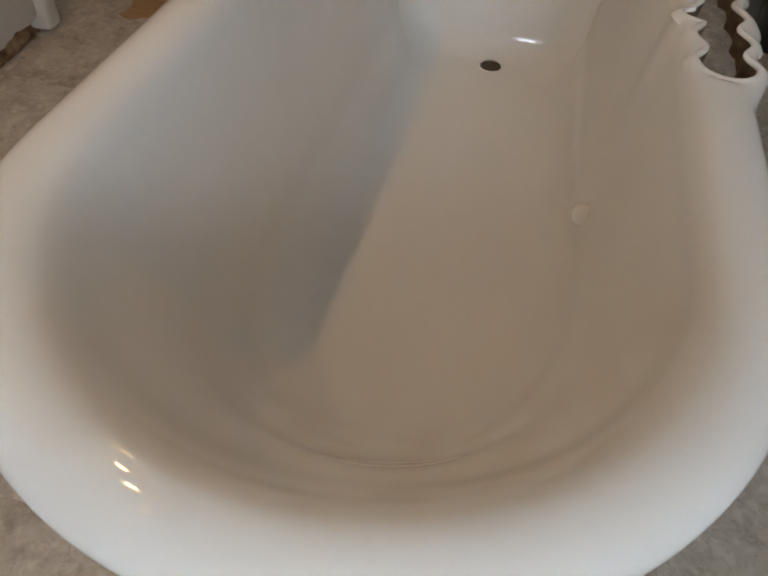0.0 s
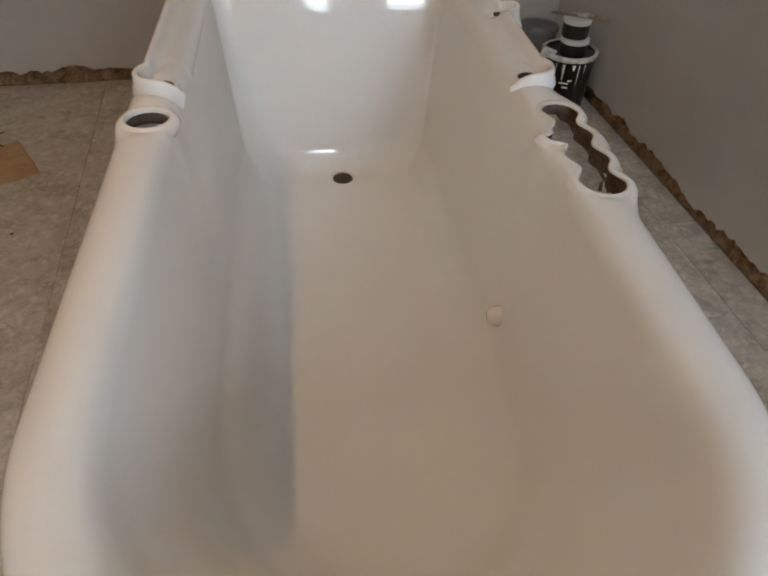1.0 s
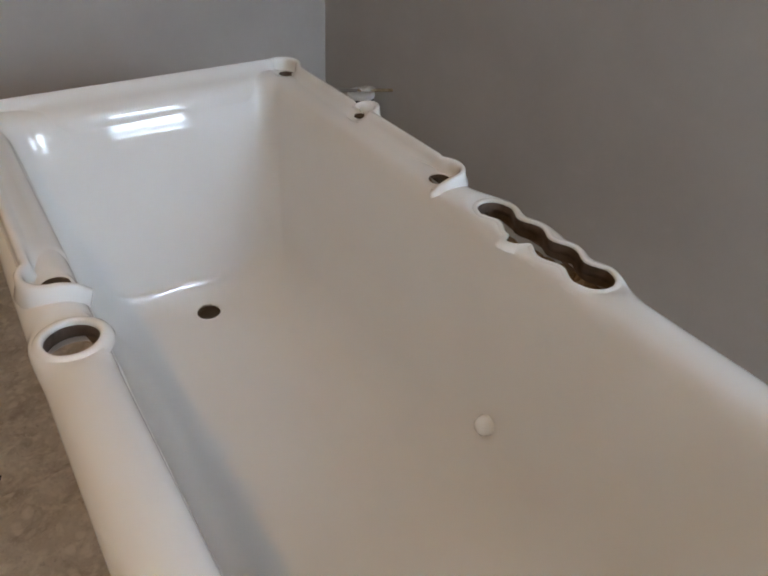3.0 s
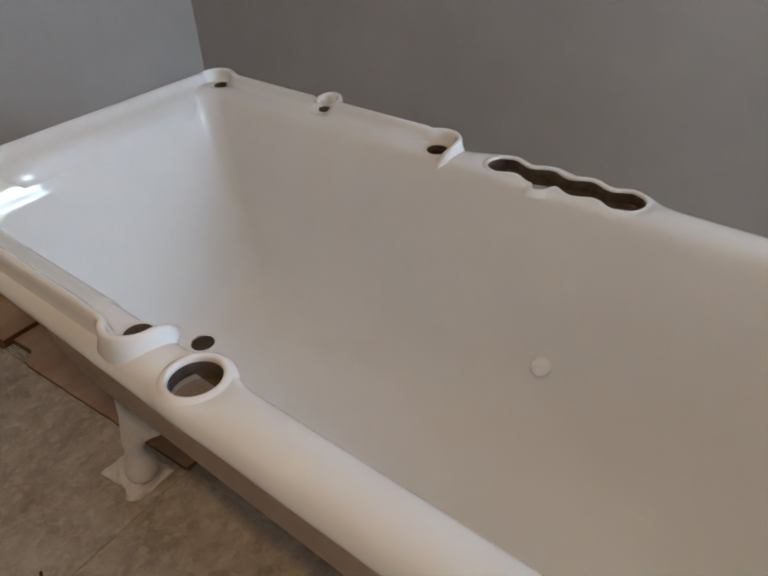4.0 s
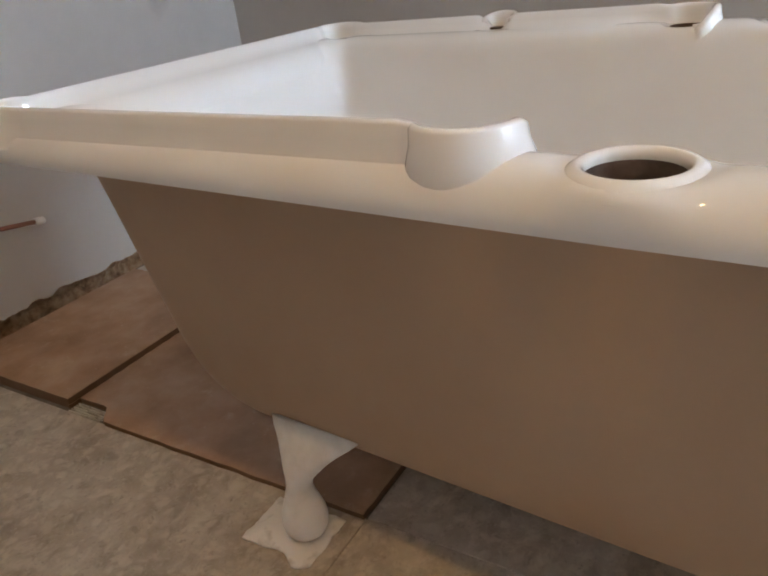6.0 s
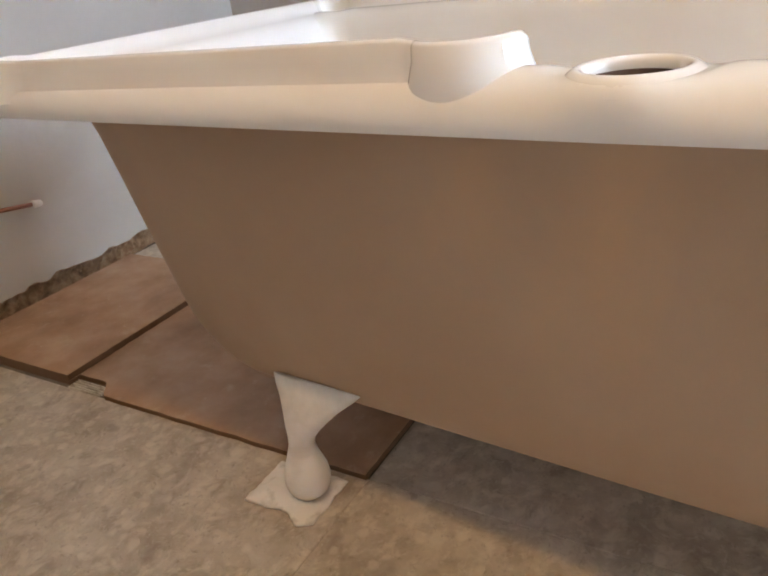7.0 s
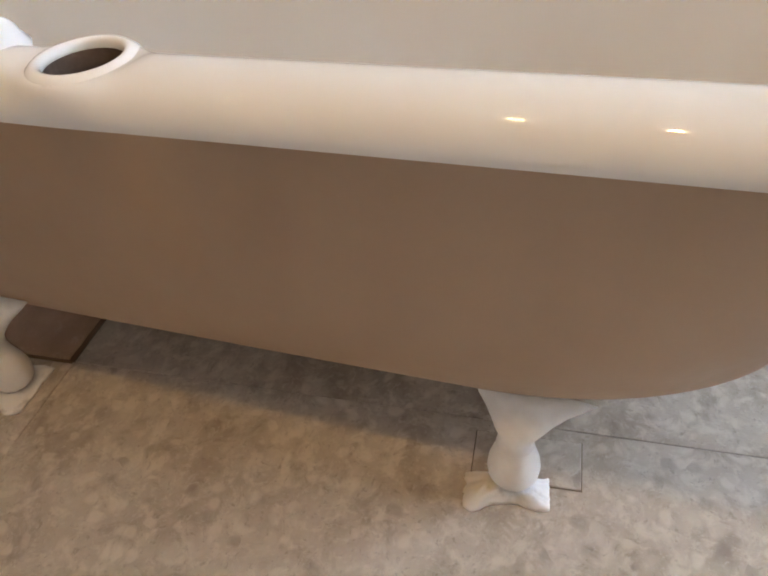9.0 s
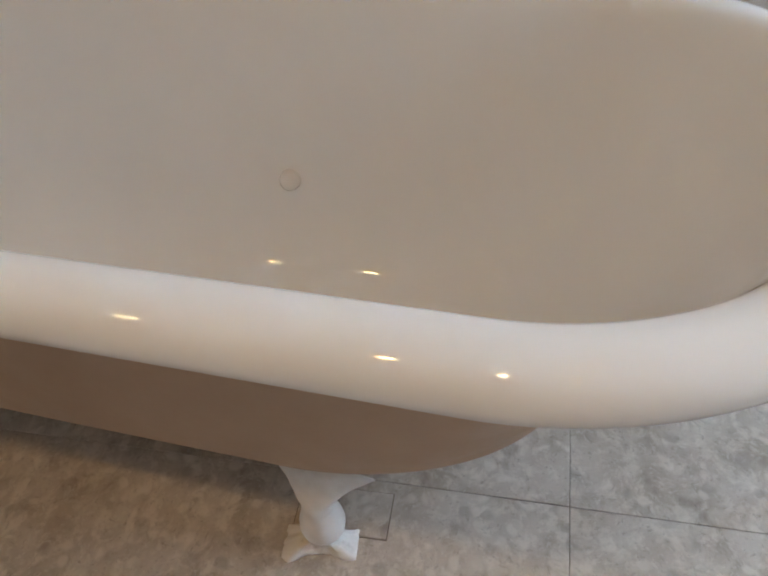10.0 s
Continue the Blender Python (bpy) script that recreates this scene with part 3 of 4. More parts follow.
def upstand(path, tops, wides, inside, skirts=None):
    """A raised edge swept along a path of (x, y). tops: its height there; wides: how far its inner side slopes into the basin; skirts: how far its outer foot tapers down the rim."""
    bm, rings = bmesh.new(), []
    pts = [Vector((*p, 0)) for p in path]
    for n, p in enumerate(pts):
        way = (pts[min(n + 1, len(pts) - 1)] - pts[max(n - 1, 0)]).normalized()
        side = Vector((-way.y, way.x, 0)) * inside
        h, w = tops[n] - 0.6, wides[n]
        s = skirts[n] if skirts else 0.0
        section = [(-0.016 + 0.018 * s, -0.016 - 0.018 * s), (-0.0085 - 0.0045 * s, 0.002 - 0.007 * s), (-0.006, 0.5 * h), (-0.005, h - 0.003), (-0.003, h - 0.0005), (0.0, h), (0.003, h - 0.001),
                   (0.005 + 0.002 * w, h - 0.004), (0.006 + 0.006 * w, 0.62 * h), (0.008 + 0.013 * w, 0.28 * h), (0.009 + 0.026 * w, 0.004 + 0.001 * w), (0.011 + 0.040 * w, -0.005 * w), (0.013 + 0.047 * w, -0.002 - 0.018 * w ** 2), (0.014 + 0.0495 * w, -0.004 - 0.038 * w ** 3), (0.014 + 0.047 * w, -0.006 - 0.081 * w ** 5)]
        rings.append([bm.verts.new(p + side * s + Vector((0, 0, 0.6 + z))) for s, z in section])
    for a, b in zip(rings, rings[1:]):
        for k in range(len(a) - 1):
            bm.faces.new((a[k], a[k + 1], b[k + 1], b[k]))
    bm.faces.new(rings[0])
    bm.faces.new(rings[-1][::-1])
    return bm


def fence():
    """The edge raised round the square end, curling round a socket at each end and corner."""
    left = arc(-0.319, 1.108, 0.037, 328, 130, 30)
    run = straight(left[-1], (-0.342, 1.668), 40)
    corner = arc(-0.320, 1.700, 0.036, 218, 62, 18)
    half = left + run + corner
    wide = [0.0] * len(left) + [0.88 * min(1.0, 10 * min(k / len(run), 1 - k / len(run))) for k in range(len(run))] + [0.0] * len(corner)
    top = [0.602, 0.607, 0.611, 0.615, 0.618, 0.621, 0.6235, 0.6255, 0.627] + [0.628] * (len(left) - 9) + [0.630 - 0.003 * k / len(run) for k in range(len(run))] + [0.629] * len(corner)
    back = straight(corner[-1], (-corner[-1][0], corner[-1][1]), 34)
    wb = [1.0 * min(1.0, 6 * min(k / len(back), 1 - k / len(back))) for k in range(len(back))]
    path = half + back + [(-x - 0.022, y) for x, y in half[::-1]]
    foot = [0.7] * (len(left) - 3) + [0.5, 0.2, 0.0] + [0.0] * (len(half) - len(left))
    tops = top + [0.626] * len(back) + [h - 0.003 for h in top[::-1]]
    tops = [0.604 + (h - 0.604) * ease(0.014, 0.024, abs(y - 1.395)) if x > 0 else h for (x, y), h in zip(path, tops)]
    return upstand(path, tops, wide + wb + [1.25 * w for w in wide[::-1]], -1, foot + [0.0] * len(back) + foot[::-1])


def lip(outline, top, section):
    """A rounded lip round an opening. section: how far out of the outline, and how high over top."""
    n = len(outline)
    bm, rings = bmesh.new(), []
    for k in range(n):
        a, b = outline[k - 2], outline[(k + 2) % n]
        way = Vector((b[0] - a[0], b[1] - a[1], 0)).normalized()
        out = Vector((way.y, -way.x, 0))
        rings.append([bm.verts.new(Vector((*outline[k], top + h)) + out * d) for d, h in section])
    for k in range(n):
        a, b = rings[k], rings[(k + 1) % n]
        for q in range(len(section) - 1):
            bm.faces.new((a[q], a[q + 1], b[q + 1], b[q]))
    return bm


ROUND = [(HOLE[0] + 0.0312 * math.cos(math.pi * k / 36), HOLE[1] + 0.0305 * math.sin(math.pi * k / 36)) for k in range(72)]
part("tap_hole_lip", lip(ROUND, 0.6010, [(0.004, -0.033), (0.0125, -0.016), (0.0165, -0.0075), (0.0135, -0.0015), (0.0095, 0.0018), (0.0068, 0.0036), (0.0042, 0.0042), (0.0018, 0.0034), (0.0, 0.001), (-0.0003, -0.003), (0.001, -0.006)]), ENAMEL, bath, "rounded enamelled lip of the tap hole", smooth=True)
part("tap_slot_lip", lip(slot_outline(), 0.6005, [(0.0165, -0.008), (0.0120, -0.0022), (0.0080, 0.0004), (0.0045, 0.0013), (0.0022, 0.0012), (0.0006, 0.0004), (-0.0003, -0.002), (0.001, -0.005)]), ENAMEL, bath, "rounded enamelled lip of the lobed tap opening", smooth=True)
# Dark rings added inside both openings, their shade painted into the iron colour.
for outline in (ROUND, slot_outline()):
    part("hole_lining", lip(outline, 0.6, [(0.0002, -0.003), (0.0006, -0.012), (0.002, -0.022), (0.006, -0.024)]), SHADED_IRON, bath, "dark iron ring added inside the opening as painted shade", smooth=True)
part("raised_edge", fence(), ENAMEL, bath, "raised white enamelled edge round the square end", smooth=True)
mid = arc(0.327, 1.395, 0.024, -125, 125, 30)
part("socket", upstand(mid, [0.620 + 0.008 * math.sin(math.pi * k / 30) for k in range(31)], [0.0] * 31, 1), ENAMEL, bath, "small white enamelled socket ring", smooth=True)
# Dark disc laid in place of the covered hole, its shade put into colour.
part("socket_shade_disc", turned([(0.0115, 0.6045), (0.0115, 0.6068), (0.001, 0.6066)], 20), DARK, bath, "small dark disc painted as the shaded hole in the socket", pose(0.316, 1.395, 0), False)
nub = turned([(0.0195, -0.006), (0.0182, 0.003), (0.0172, 0.010), (0.0145, 0.0170), (0.009, 0.0215), (0.001, 0.0230)], 24)
part("nub", nub, ENAMEL, bath, "small round white lump on the inner wall", pose(0.2210, 0.832, 0.300, 0, -84, 0), True)
part("drain_ring", turned([(0.0256, 0.1484), (0.0262, 0.1496), (0.028, 0.1502), (0.032, 0.1497), (0.033, 0.146)], 36, close=False), ENAMEL, bath, "white rim of the plug hole", pose(0.002, 1.524, 0), True)
# Shallow dark cup just below the basin floor; its colour stands for deep shade.
part("drain_shade_disc", turned([(0.001, 0.1412), (0.020, 0.1415), (0.0250, 0.1430), (0.0259, 0.1468), (0.0268, 0.1468), (0.0266, 0.1402), (0.001, 0.1402)], 36), DARK, bath, "shallow dark disc painted as the shaded hollow of the plug hole", pose(0.002, 1.524, 0), True)


def claw_foot(x, y, top, lean, inward, fan=1.0, neck=1.0, flare=0.1, lift=0.008):
    """A cast foot: a fan against the hull that narrows to an ankle above a ball. lean: how far the fan sits from the ball along the bath. neck: how stout the ankle is; flare: how far the fan sweeps out towards the round end."""
    secs = [(0.0, 0.080, 0.0208, 0.0208), (0.0, 0.088, 0.0193, 0.0192), (0.0, 0.098, 0.0185, 0.0184), (0.0, 0.112, 0.0188, 0.0204), (0.001, 0.130, 0.0195, 0.0285), (0.003, 0.150, 0.017, 0.038), (0.006, 0.170, 0.013, 0.049), (0.009, 0.190, 0.009, 0.062), (0.011, 0.205, 0.006, 0.069)]
    bm, rings = bmesh.new(), []
    for dx, z, rx, ry in secs:
        f = (z - 0.08) / 0.125
        ring = []
        for q in range(32):
            a = 2 * math.pi * q / 32
            ridge = 1 + 0.22 * f * math.cos(2 * a)
            stout = 1 + (neck - 1) * math.exp(-((f - 0.2) / 0.3) ** 2)
            sweep = 1 + flare * f * f * (math.sin(a) < 0)
            ring.append(bm.verts.new((inward * (dx + rx * ridge * stout * math.cos(a)), lean * f ** 1.3 + ry * stout * sweep * (1 + (fan - 1) * f) * math.sin(a), 0.08 + lift + f * (top - 0.08 - lift))))
        rings.append(ring)
    for a, b in zip(rings, rings[1:]):
        for q in range(32):
            bm.faces.new((a[q], a[(q + 1) % 32], b[(q + 1) % 32], b[q]))
    bm.faces.new(rings[-1])
    foot = part("foot", bm, FOOT, bath, "white painted cast foot with a flared top", pose(x, y, 0), True)
    part("ball", turned([(0.010, 0.0055), (0.019, 0.007), (0.0268, 0.013), (0.0313, 0.022), (0.0328, 0.033), (0.0314, 0.046), (0.0276, 0.059), (0.0236, 0.070), (0.0208, 0.0802)], 32, close=False), FOOT, foot, "rounded white ball", pose(0, 0, lift), True)


claw_foot(-0.248, 1.440, 0.200, -0.034, 1)
claw_foot(-0.230, 0.662, 0.176, -0.008, 1, 0.84, 1.18, 0.35, 0.018)
claw_foot(0.221, 1.440, 0.200, -0.034, -1)
claw_foot(0.203, 0.662, 0.176, -0.004, -1, 0.84, 1.18, 0.35, 0.018)

# ---- floor ----
bm = bmesh.new()
for x0, x1, y0 in ((LEFT - 0.2, 0.25, BACK - 0.26), (far_end - 0.2, LEFT - 0.2, DOOR_Y - 0.2)):
    bmesh.ops.create_cube(bm, size=1, matrix=Matrix.Translation(((x0 + x1) / 2, (y0 + 0.25) / 2, -0.0311)) @ Matrix.Diagonal((x1 - x0, 0.25 - y0, 0.0578, 1)))
tagged(part("floor", bm, SCREED, None, m=ROOM), "dark subfloor under stone-look tiles", "floor", kind="structure")
floor_ob = bpy.data.objects["floor"]
SIDE, LONG, JX, JY = 0.530, 1.066, -1.157, -1.115
tile_mesh = None
for i in range(-5, 4):
    for j in range(-4, 3):
        x0, y0 = JX + i * SIDE, JY + j * LONG
        if x0 + SIDE < far_end - 0.1 or y0 + LONG < BACK - 0.1 or x0 > 0.0 or y0 > 0.0:
            continue
        if i == 0 and j in (0, 1):
            continue
        west = LEFT - 0.02 if y0 + LONG <= DOOR_Y else far_end
        a, b, c, d = max(x0, west), min(x0 + SIDE, 0.01), max(y0, BACK), min(y0 + LONG, 0.01)
        if b - a < 0.02 or d - c < 0.02:
            continue
        if b - a > SIDE - 0.001 and d - c > LONG - 0.001 and tile_mesh is not None:
            t = part("tile", tile_mesh, None, floor_ob)
        else:
            t = part("tile", box(0.0005, 0.0005, -0.009, b - a - 0.0005, d - c - 0.0005, 0.0, 0.0006, 1), TILE, floor_ob)
            if b - a > SIDE - 0.001 and d - c > LONG - 0.001:
                tile_mesh = t.data
        t.matrix_basis = pose(a, c, random.uniform(-0.0005, 0.0005))


def board(name, x0, y0, x1, y1, z0, z1, label, seed, m, broken=0.0):
    """A thin board with chipped edges. broken: how far its near corner at the end is broken away."""
    n = 60
    edge = []
    for k in range(n):
        edge.append((x0 + (x1 - x0) * k / n, y0 + 0.0012 * noise.noise(Vector((k * 0.4, seed, 0)))))
    for k in range(n):
        edge.append((x1 + 0.002 * noise.noise(Vector((k * 0.4, seed, 3))), y0 + (y1 - y0) * k / n))
    for k in range(n):
        edge.append((x1 + (x0 - x1) * k / n, y1 + 0.002 * noise.noise(Vector((k * 0.4, seed, 5)))))
    for k in range(n):
        edge.append((x0 + 0.0016 * noise.noise(Vector((k * 0.25, seed, 7))) + broken * (1 - ease(0.11, 0.17, k / n)), y1 + (y0 - y1) * k / n))
    w = len(edge)
    verts = [(x, y, z0) for x, y in edge] + [(x, y, z1 - 0.0012) for x, y in edge] + [((x - (x0 + x1) / 2) * 0.998 + (x0 + x1) / 2, (y - (y0 + y1) / 2) * 0.998 + (y0 + y1) / 2, z1) for x, y in edge]
    faces, index = [tuple(range(w))[::-1], tuple(range(2 * w, 3 * w))], [0, 0]
    for lay in (0, 1):
        for k in range(w):
            faces.append((lay * w + k, lay * w + (k + 1) % w, (lay + 1) * w + (k + 1) % w, (lay + 1) * w + k))
            index.append(1 if lay == 0 else 0)
    ob = part(name, mesh_of(name, verts, faces, [BOARD, BOARD_EDGE], index), None, None, m=m)
    return tagged(ob, label, "floor board", group="loose boards")


board("floor_board", JX - 0.004, JY + 0.003, JX + SIDE - 0.01, JY + 0.6955, -0.0018, 0.010, "thin red-brown board with a broken corner where floor tiles are missing", 1.0, ROOM, 0.036)
board("floor_board", JX + 0.008, JY + 0.698, JX + SIDE - 0.015, -0.03, -0.0018, 0.022, "thicker red-brown board against the far wall", 6.0, ROOM)
ribs = thing("ribbed_adhesive", "grey ribs of old tile adhesive on the subfloor", "adhesive", ROOM @ pose(JX - 0.004, JY + 0.60, -0.0022))
for k in range(5):
    part("rib", box(0.002 + 0.006 * k, 0.0, 0.0, 0.005 + 0.006 * k, 0.092, 0.006, 0.001, 1), CREAM, ribs)


def ragged_pad(name, sx, sy, seed, label, m, notch, mat=PAD, thick=1.3, category="foot pad", group="pads under the feet"):
    """A thin piece of card with torn edges, one corner torn into a tongue."""
    n, pts = 20, []
    corners = [(-sx / 2, -sy / 2), (sx / 2, -sy / 2), (sx / 2, sy / 2), (-sx / 2, sy / 2)]
    for c in range(4):
        a, b = corners[c], corners[(c + 1) % 4]
        for k in range(n):
            s = k / n
            q = Vector((s * 4 + c * 7, seed, 0))
            d = 0.004 * noise.noise(q) + 0.002 * noise.noise(q * 4)
            if c == 3:
                d += abs(notch) * (math.exp(-(((s - (0.84 if notch > 0 else 0.12)) / 0.13) ** 2)) - 0.35 * math.exp(-(((s - 0.5) / 0.2) ** 2)))
            ex, ey = (b[1] - a[1]), -(b[0] - a[0])
            length = math.hypot(ex, ey)
            pts.append((a[0] + (b[0] - a[0]) * s + d * ex / length, a[1] + (b[1] - a[1]) * s + d * ey / length))
    w = len(pts)
    verts, levels = [(x, y, 0.0) for x, y in pts], [(1.0, 0.0018), (0.97, 0.0032), (0.86, 0.0042), (0.74, 0.0060), (0.62, 0.0090), (0.40, 0.0104)]
    for size, high in levels:
        verts += [(size * x, size * y, thick * (high + (0.0022 * noise.noise(Vector((x * 30, y * 30, seed))) if size > 0.9 else 0.001 * noise.noise(Vector((x * 40, y * 40 + size, seed)))))) for x, y in pts]
    faces = [tuple(range(w))[::-1], tuple(range(len(levels) * w, (len(levels) + 1) * w))]
    for lay in range(len(levels)):
        faces += [(lay * w + k, lay * w + (k + 1) % w, (lay + 1) * w + (k + 1) % w, (lay + 1) * w + k) for k in range(w)]
    me = mesh_of(name, verts, faces, mat, smooth=True)
    return tagged(part(name, me, None, None, m=m), label, category, group=group)


ragged_pad("foot_pad", 0.090, 0.122, 2.0, "torn white paint-spattered card under a bath foot", pose(-0.248, 1.470, 0.0005, 0, 0, 4), 0.014)
ragged_pad("foot_pad", 0.044, 0.108, 7.0, "torn white card with a long tongue under a bath foot", pose(-0.240, 0.668, 0.0005, 0, 0, 8), -0.012, thick=2.1)
ragged_pad("foot_pad", 0.085, 0.11, 11.0, "torn white paint-spattered card under a bath foot", pose(0.225, 1.44, 0.0005, 0, 0, 184), 0.01)
ragged_pad("foot_pad", 0.08, 0.10, 15.0, "torn white paint-spattered card under a bath foot", pose(0.205, 0.664, 0.0005, 0, 0, 178), 0.01, thick=2.1)
ragged_pad("paper_scrap", 0.26, 0.23, 21.0, "flat scrap of worn orange-brown paper on the floor", pose(-1.03, 1.885, 0.0006, 0, 0, 30), 0.03, WORN, 0.2, "paper scrap", "")
offcut = thing("tile_offcut", "small grey square of floor tile let in under a foot", "tile offcut", pose(-0.186, 0.650, 0.0005, 0, 0, 5))
part("bed", box(-0.0374, -0.0715, 0, 0.0374, 0.0715, 0.0008), SCREED, offcut, "dark open joint round the square")
part("tile", box(-0.036, -0.07, 0.0008, 0.036, 0.07, 0.0030, 0.0008, 1), TILE, offcut)

# ---- paint pots in the corner ----
POT = pose(0.828, 2.215, 0.0)
pot = thing("paint_bucket", "black plastic paint bucket with dried white drips, open top", "paint bucket", POT)
part("body", turned([(0.072, 0.0), (0.076, 0.003), (0.086, 0.17), (0.092, 0.172), (0.092, 0.190), (0.087, 0.192), (0.084, 0.188), (0.083, 0.15), (0.001, 0.15)], 48), BLACK, pot, smooth=True)
part("rim", turned([(0.086, 0.178), (0.0945, 0.179), (0.0955, 0.192), (0.088, 0.1955), (0.083, 0.191)], 48, close=False), CREAM, pot, "rim crusted with dried white paint", smooth=True)
part("lid", turned([(0.001, 0.176), (0.08, 0.176), (0.083, 0.182), (0.001, 0.181)], 40), BLACK, pot, "sunken black lid")
for a0, l, w in ((-118, 0.07, 9), (-96, 0.03, 14), (-70, 0.045, 6), (-135, 0.05, 5), (-150, 0.025, 8), (-84, 0.085, 4)):
    bm = bmesh.new()
    rows = []
    for k in range(7):
        z = 0.182 - l * k / 6
        r = 0.0738 + 0.0768 * 0.0 + (z / 0.17) * 0.0115 + 0.0035
        half = w * (1 - 0.75 * (k / 6) ** 0.7) / 2
        rows.append([bm.verts.new((r * math.cos(radians(a0 + q * half)), r * math.sin(radians(a0 + q * half)), z)) for q in (-1, -0.4, 0.4, 1)])
    for a, b in zip(rows, rows[1:]):
        for q in range(3):
            bm.faces.new((a[q], a[q + 1], b[q + 1], b[q]))
    part("drip", bm, CREAM, pot, "dried white paint run", smooth=True)
for a0, z, w in ((-112, 0.105, 22), (-108, 0.09, 14), (-100, 0.115, 10)):
    bm = bmesh.new()
    r = 0.0775 + z / 0.17 * 0.0105
    rows = [[bm.verts.new((r * math.cos(radians(a0 + w * (k / 8 - 0.5))), r * math.sin(radians(a0 + w * (k / 8 - 0.5))), z + dz)) for k in range(9)] for dz in (-0.003, 0.003)]
    for k in range(8):
        bm.faces.new((rows[0][k], rows[0][k + 1], rows[1][k + 1], rows[1][k]))
    part("label_bar", bm, CREAM, pot, "pale bar of lettering")


def tin(m, r, h, label):
    t = thing("paint_tin", label, "paint tin", m, group="stacked tins")
    part("body", turned([(r * 0.96, 0.0), (r, 0.003), (r, h - 0.014), (r * 0.97, h - 0.012)], 36), BLACK, t, smooth=False)
    part("lid", turned([(r * 1.03, h - 0.016), (r * 1.05, h - 0.012), (r * 1.05, h - 0.003), (r * 0.98, h), (0.001, h - 0.002)], 36), WHITE, t, "white lid")
    return t


tin(POT @ pose(0.004, -0.012, 0.182), 0.046, 0.058, "small black tin with white lid standing on the bucket")
tin(POT @ pose(0.002, -0.006, 0.240), 0.044, 0.062, "small black tin with white lid stacked on another")
stick = thing("putty_knife", "paint-crusted filling knife lying across the tins", "filling knife", POT @ pose(0.01, -0.008, 0.306, 0, -4, -38))
part("blade", box(-0.10, -0.014, -0.0008, -0.02, 0.014, 0.0008), STEEL, stick, "dull steel blade")
part("handle", box(-0.02, -0.008, -0.003, 0.10, 0.008, 0.005, 0.003), WOOD, stick, "pale wooden handle")
part("crust", turned([(0.03, -0.002), (0.028, 0.004), (0.015, 0.009), (0.001, 0.010)], 18, 0.6), CREAM, stick, "lump of dried paint", pose(0.01, 0.006, 0.002), True)
tub2 = thing("plastic_tub", "clear plastic tub with a lid beside the bucket", "plastic tub", pose(0.770, 2.40, 0.0))
part("body", turned([(0.055, 0.0), (0.06, 0.003), (0.068, 0.20), (0.066, 0.20), (0.058, 0.005), (0.001, 0.004)], 40), CLEAR, tub2, smooth=True)
part("rim", turned([(0.067, 0.192), (0.073, 0.194), (0.073, 0.204), (0.066, 0.206)], 40, close=False), CLEAR, tub2, smooth=True)
part("lid", turned([(0.001, 0.205), (0.045, 0.204), (0.048, 0.212), (0.066, 0.211), (0.07, 0.206)], 40, close=False), CLEAR, tub2, smooth=True)
rag = thing("paint_scraper", "small white plastic scraper leaning on the bucket", "scraper", POT @ pose(-0.098, -0.02, 0.16, 12, 24, 20))
part("blade", box(-0.03, -0.004, 0, 0.03, 0.004, 0.05, 0.003), WHITE, rag, m=pose(0, 0, 0))

# ---- capped pipe ends and debris ----


def capped_pipe(points, m, label):
    t = thing("pipe_end", label, "pipe end", m, group="capped pipes")
    part("pipe", rod(points, 0.0055, 12), COPPER, t, "tarnished copper", smooth=True)
    a, b = Vector(points[-2]), Vector(points[-1])
    w = (b - a).normalized()
    part("cap", rod([b - 0.006 * w, b, b + 0.016 * w, b + 0.02 * w], [0.009, 0.0095, 0.0085, 0.004], 14), WHITE, t, "white plastic stop cap", smooth=True)
    return t


def on_far_wall(x, z):
    """A place on the far wall's face above world x."""
    return Matrix.Translation((x, 2.580 + (x - 0.900) * math.tan(radians(3.9)), z)) @ pose(0, 0, 0, 0, 0, 3.9)


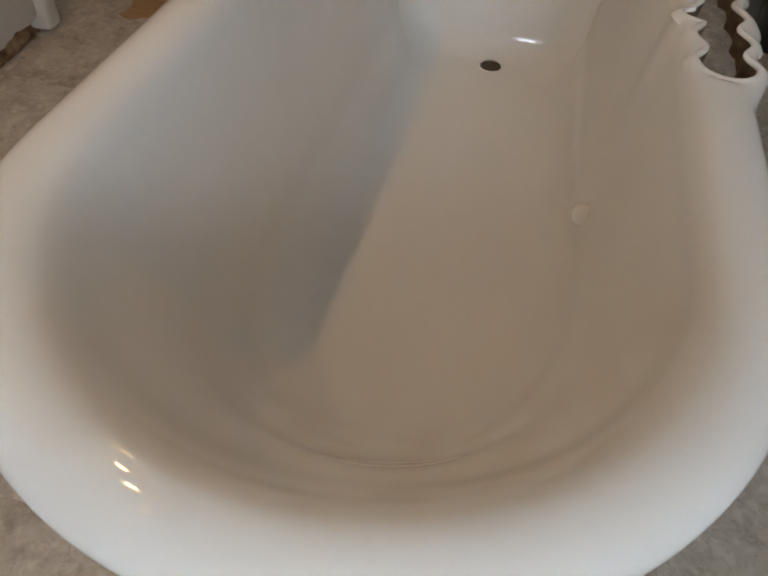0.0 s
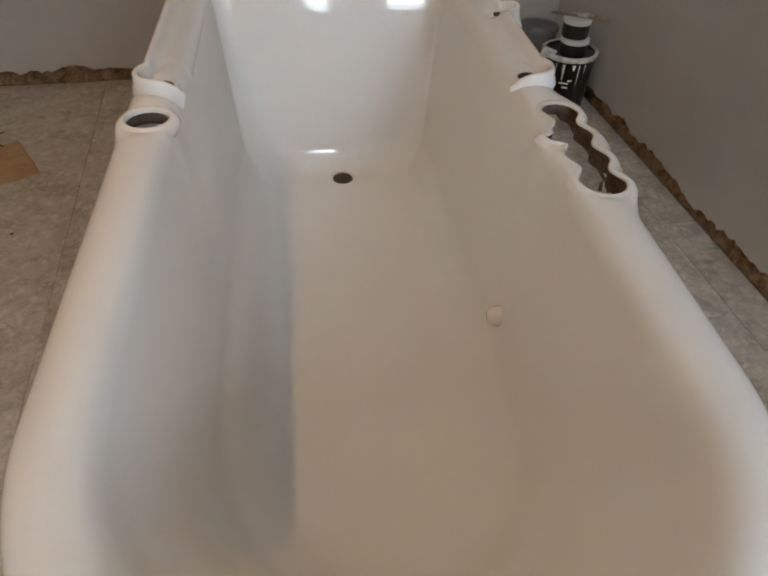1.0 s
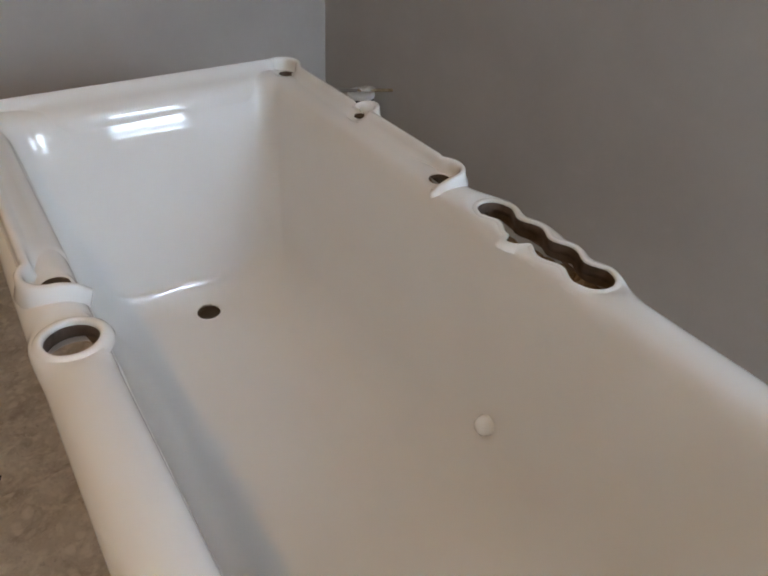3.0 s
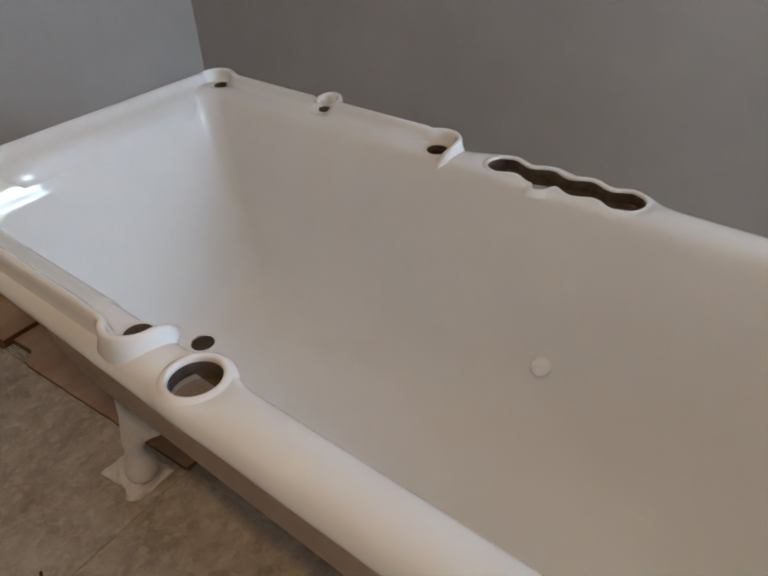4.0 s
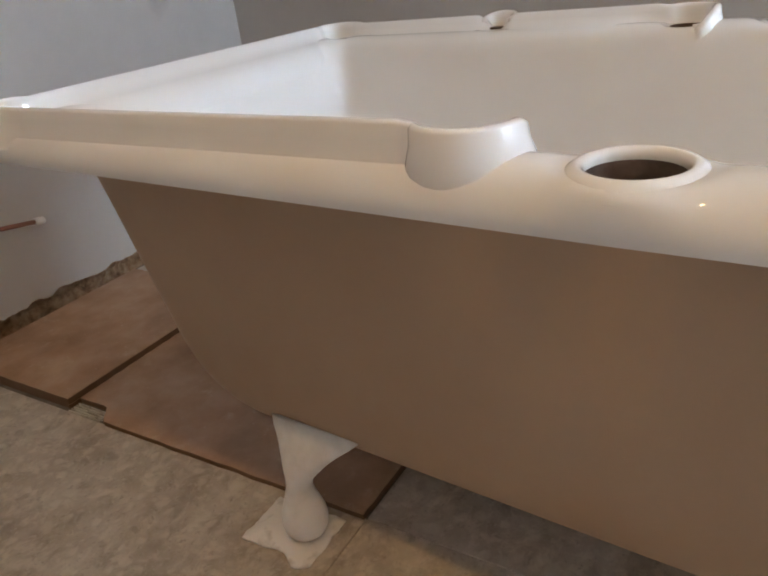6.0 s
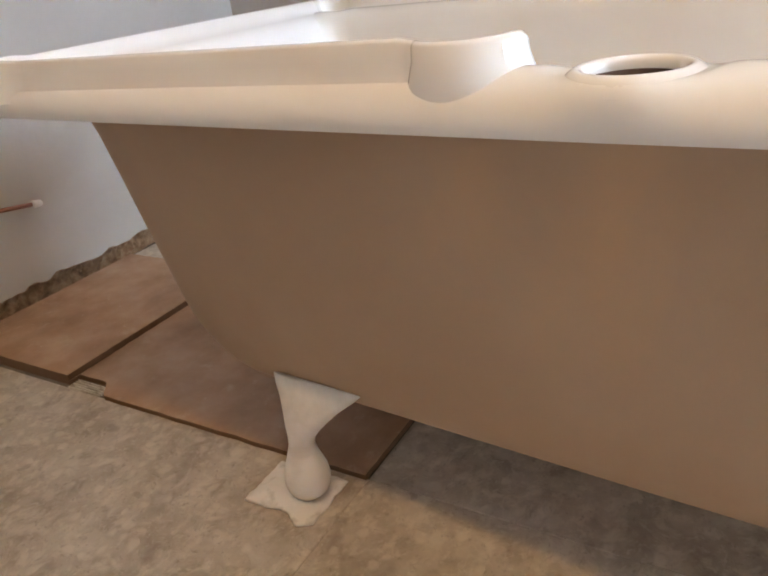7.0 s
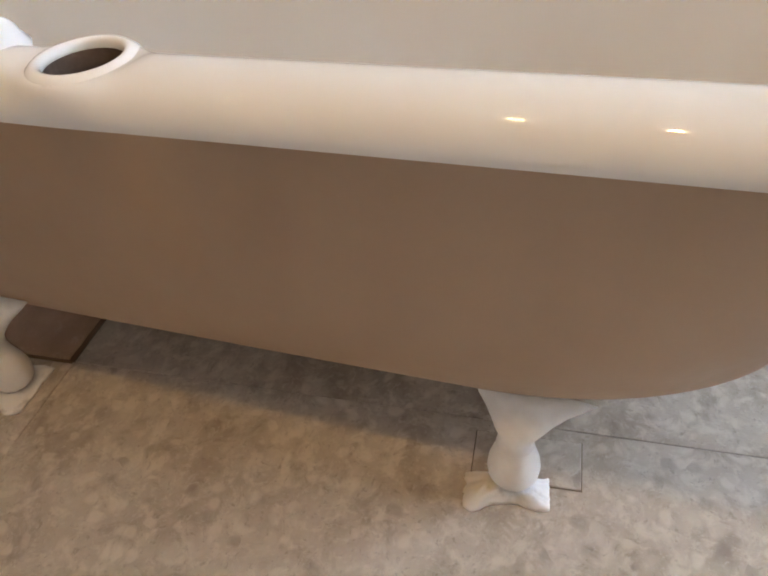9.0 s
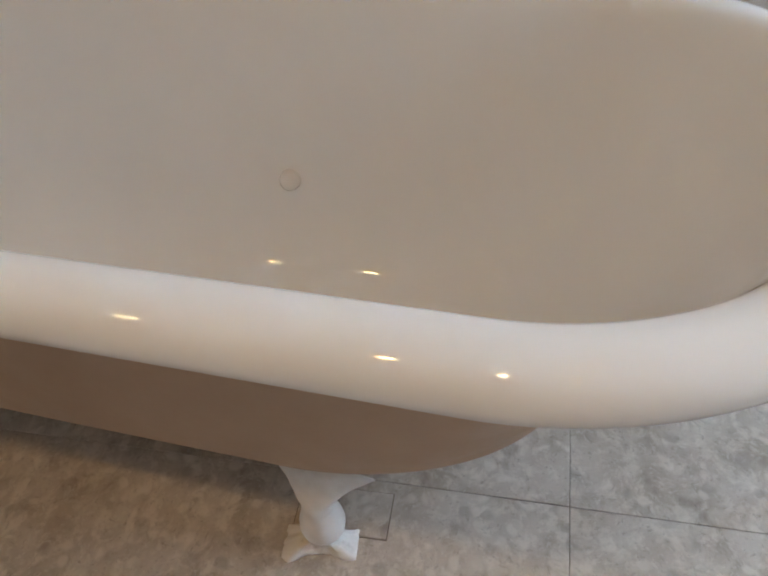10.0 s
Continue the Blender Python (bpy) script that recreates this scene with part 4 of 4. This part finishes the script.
valve = capped_pipe([(0, 0.012, 0.014), (0.0, -0.012, 0.014), (0.0, -0.022, 0.006), (0.004, -0.024, -0.008), (0.006, -0.024, -0.016)], on_far_wall(-0.503, 0.262), "capped copper pipe bent down from the far wall")
part("rose", rod([(-0.002, 0.004, 0.016), (-0.002, -0.008, 0.016), (-0.002, -0.012, 0.016)], [0.017, 0.016, 0.011], 18), CREAM, valve, "filler round the pipe", smooth=True)
capped_pipe([(-0.07, 0.01, 0.008), (-0.06, -0.02, 0.01), (-0.02, -0.032, 0.006), (0.02, -0.034, 0.0)], on_far_wall(0.015, 0.25), "capped copper pipe end on the far wall")
capped_pipe([(0, 0, -0.01), (0.004, 0.004, 0.03), (0.018, 0.012, 0.055)], pose(0.79, 1.63, 0.0), "capped copper pipe rising from the floor")
capped_pipe([(-0.02, 0.01, -0.01), (-0.02, 0.012, 0.02), (-0.012, 0.018, 0.04)], pose(0.79, 1.63, 0.0), "short capped copper pipe rising from the floor")
random.seed(4)
for x, y, l, a in ((-1.13, 2.10, 0.075, -50), (-1.06, 2.09, 0.06, 30), (-1.03, 2.03, 0.05, -40), (-0.86, 1.552, 0.009, 10), (-0.49, 1.415, 0.012, 70)):
    tagged(part("splinter", box(-l / 2, -0.0028, 0.0, l / 2, 0.0028, 0.003, 0.001, 1), DARK, None, m=pose(x, y, 0.0005, 0, 0, a)), "dark splinter of wood lying on the floor", "debris", group="splinters")
for k in range(26):
    x, y = random.choice([(random.uniform(-1.1, -0.5), random.uniform(1.7, 2.4)), (random.uniform(0.55, 0.9), random.uniform(1.0, 2.1))])
    bm = bmesh.new()
    bmesh.ops.create_icosphere(bm, subdivisions=1, radius=random.uniform(0.002, 0.006))
    for q in bm.verts:
        q.co *= random.uniform(0.6, 1.2)
        q.co.z = max(-0.001, q.co.z * 0.5)
    tagged(part("plaster_crumb", bm, CREAM, None, m=pose(x, y, 0.0008)), "pale crumb of plaster on the floor", "debris", group="plaster crumbs")
tagged(part("orange_clip", box(-0.015, -0.01, 0, 0.015, 0.01, 0.012, 0.003), BRIGHT, None, m=pose(0.642, 0.385, 0.0005, 0, 0, 30)), "small orange plastic clip on the floor", "plastic clip")
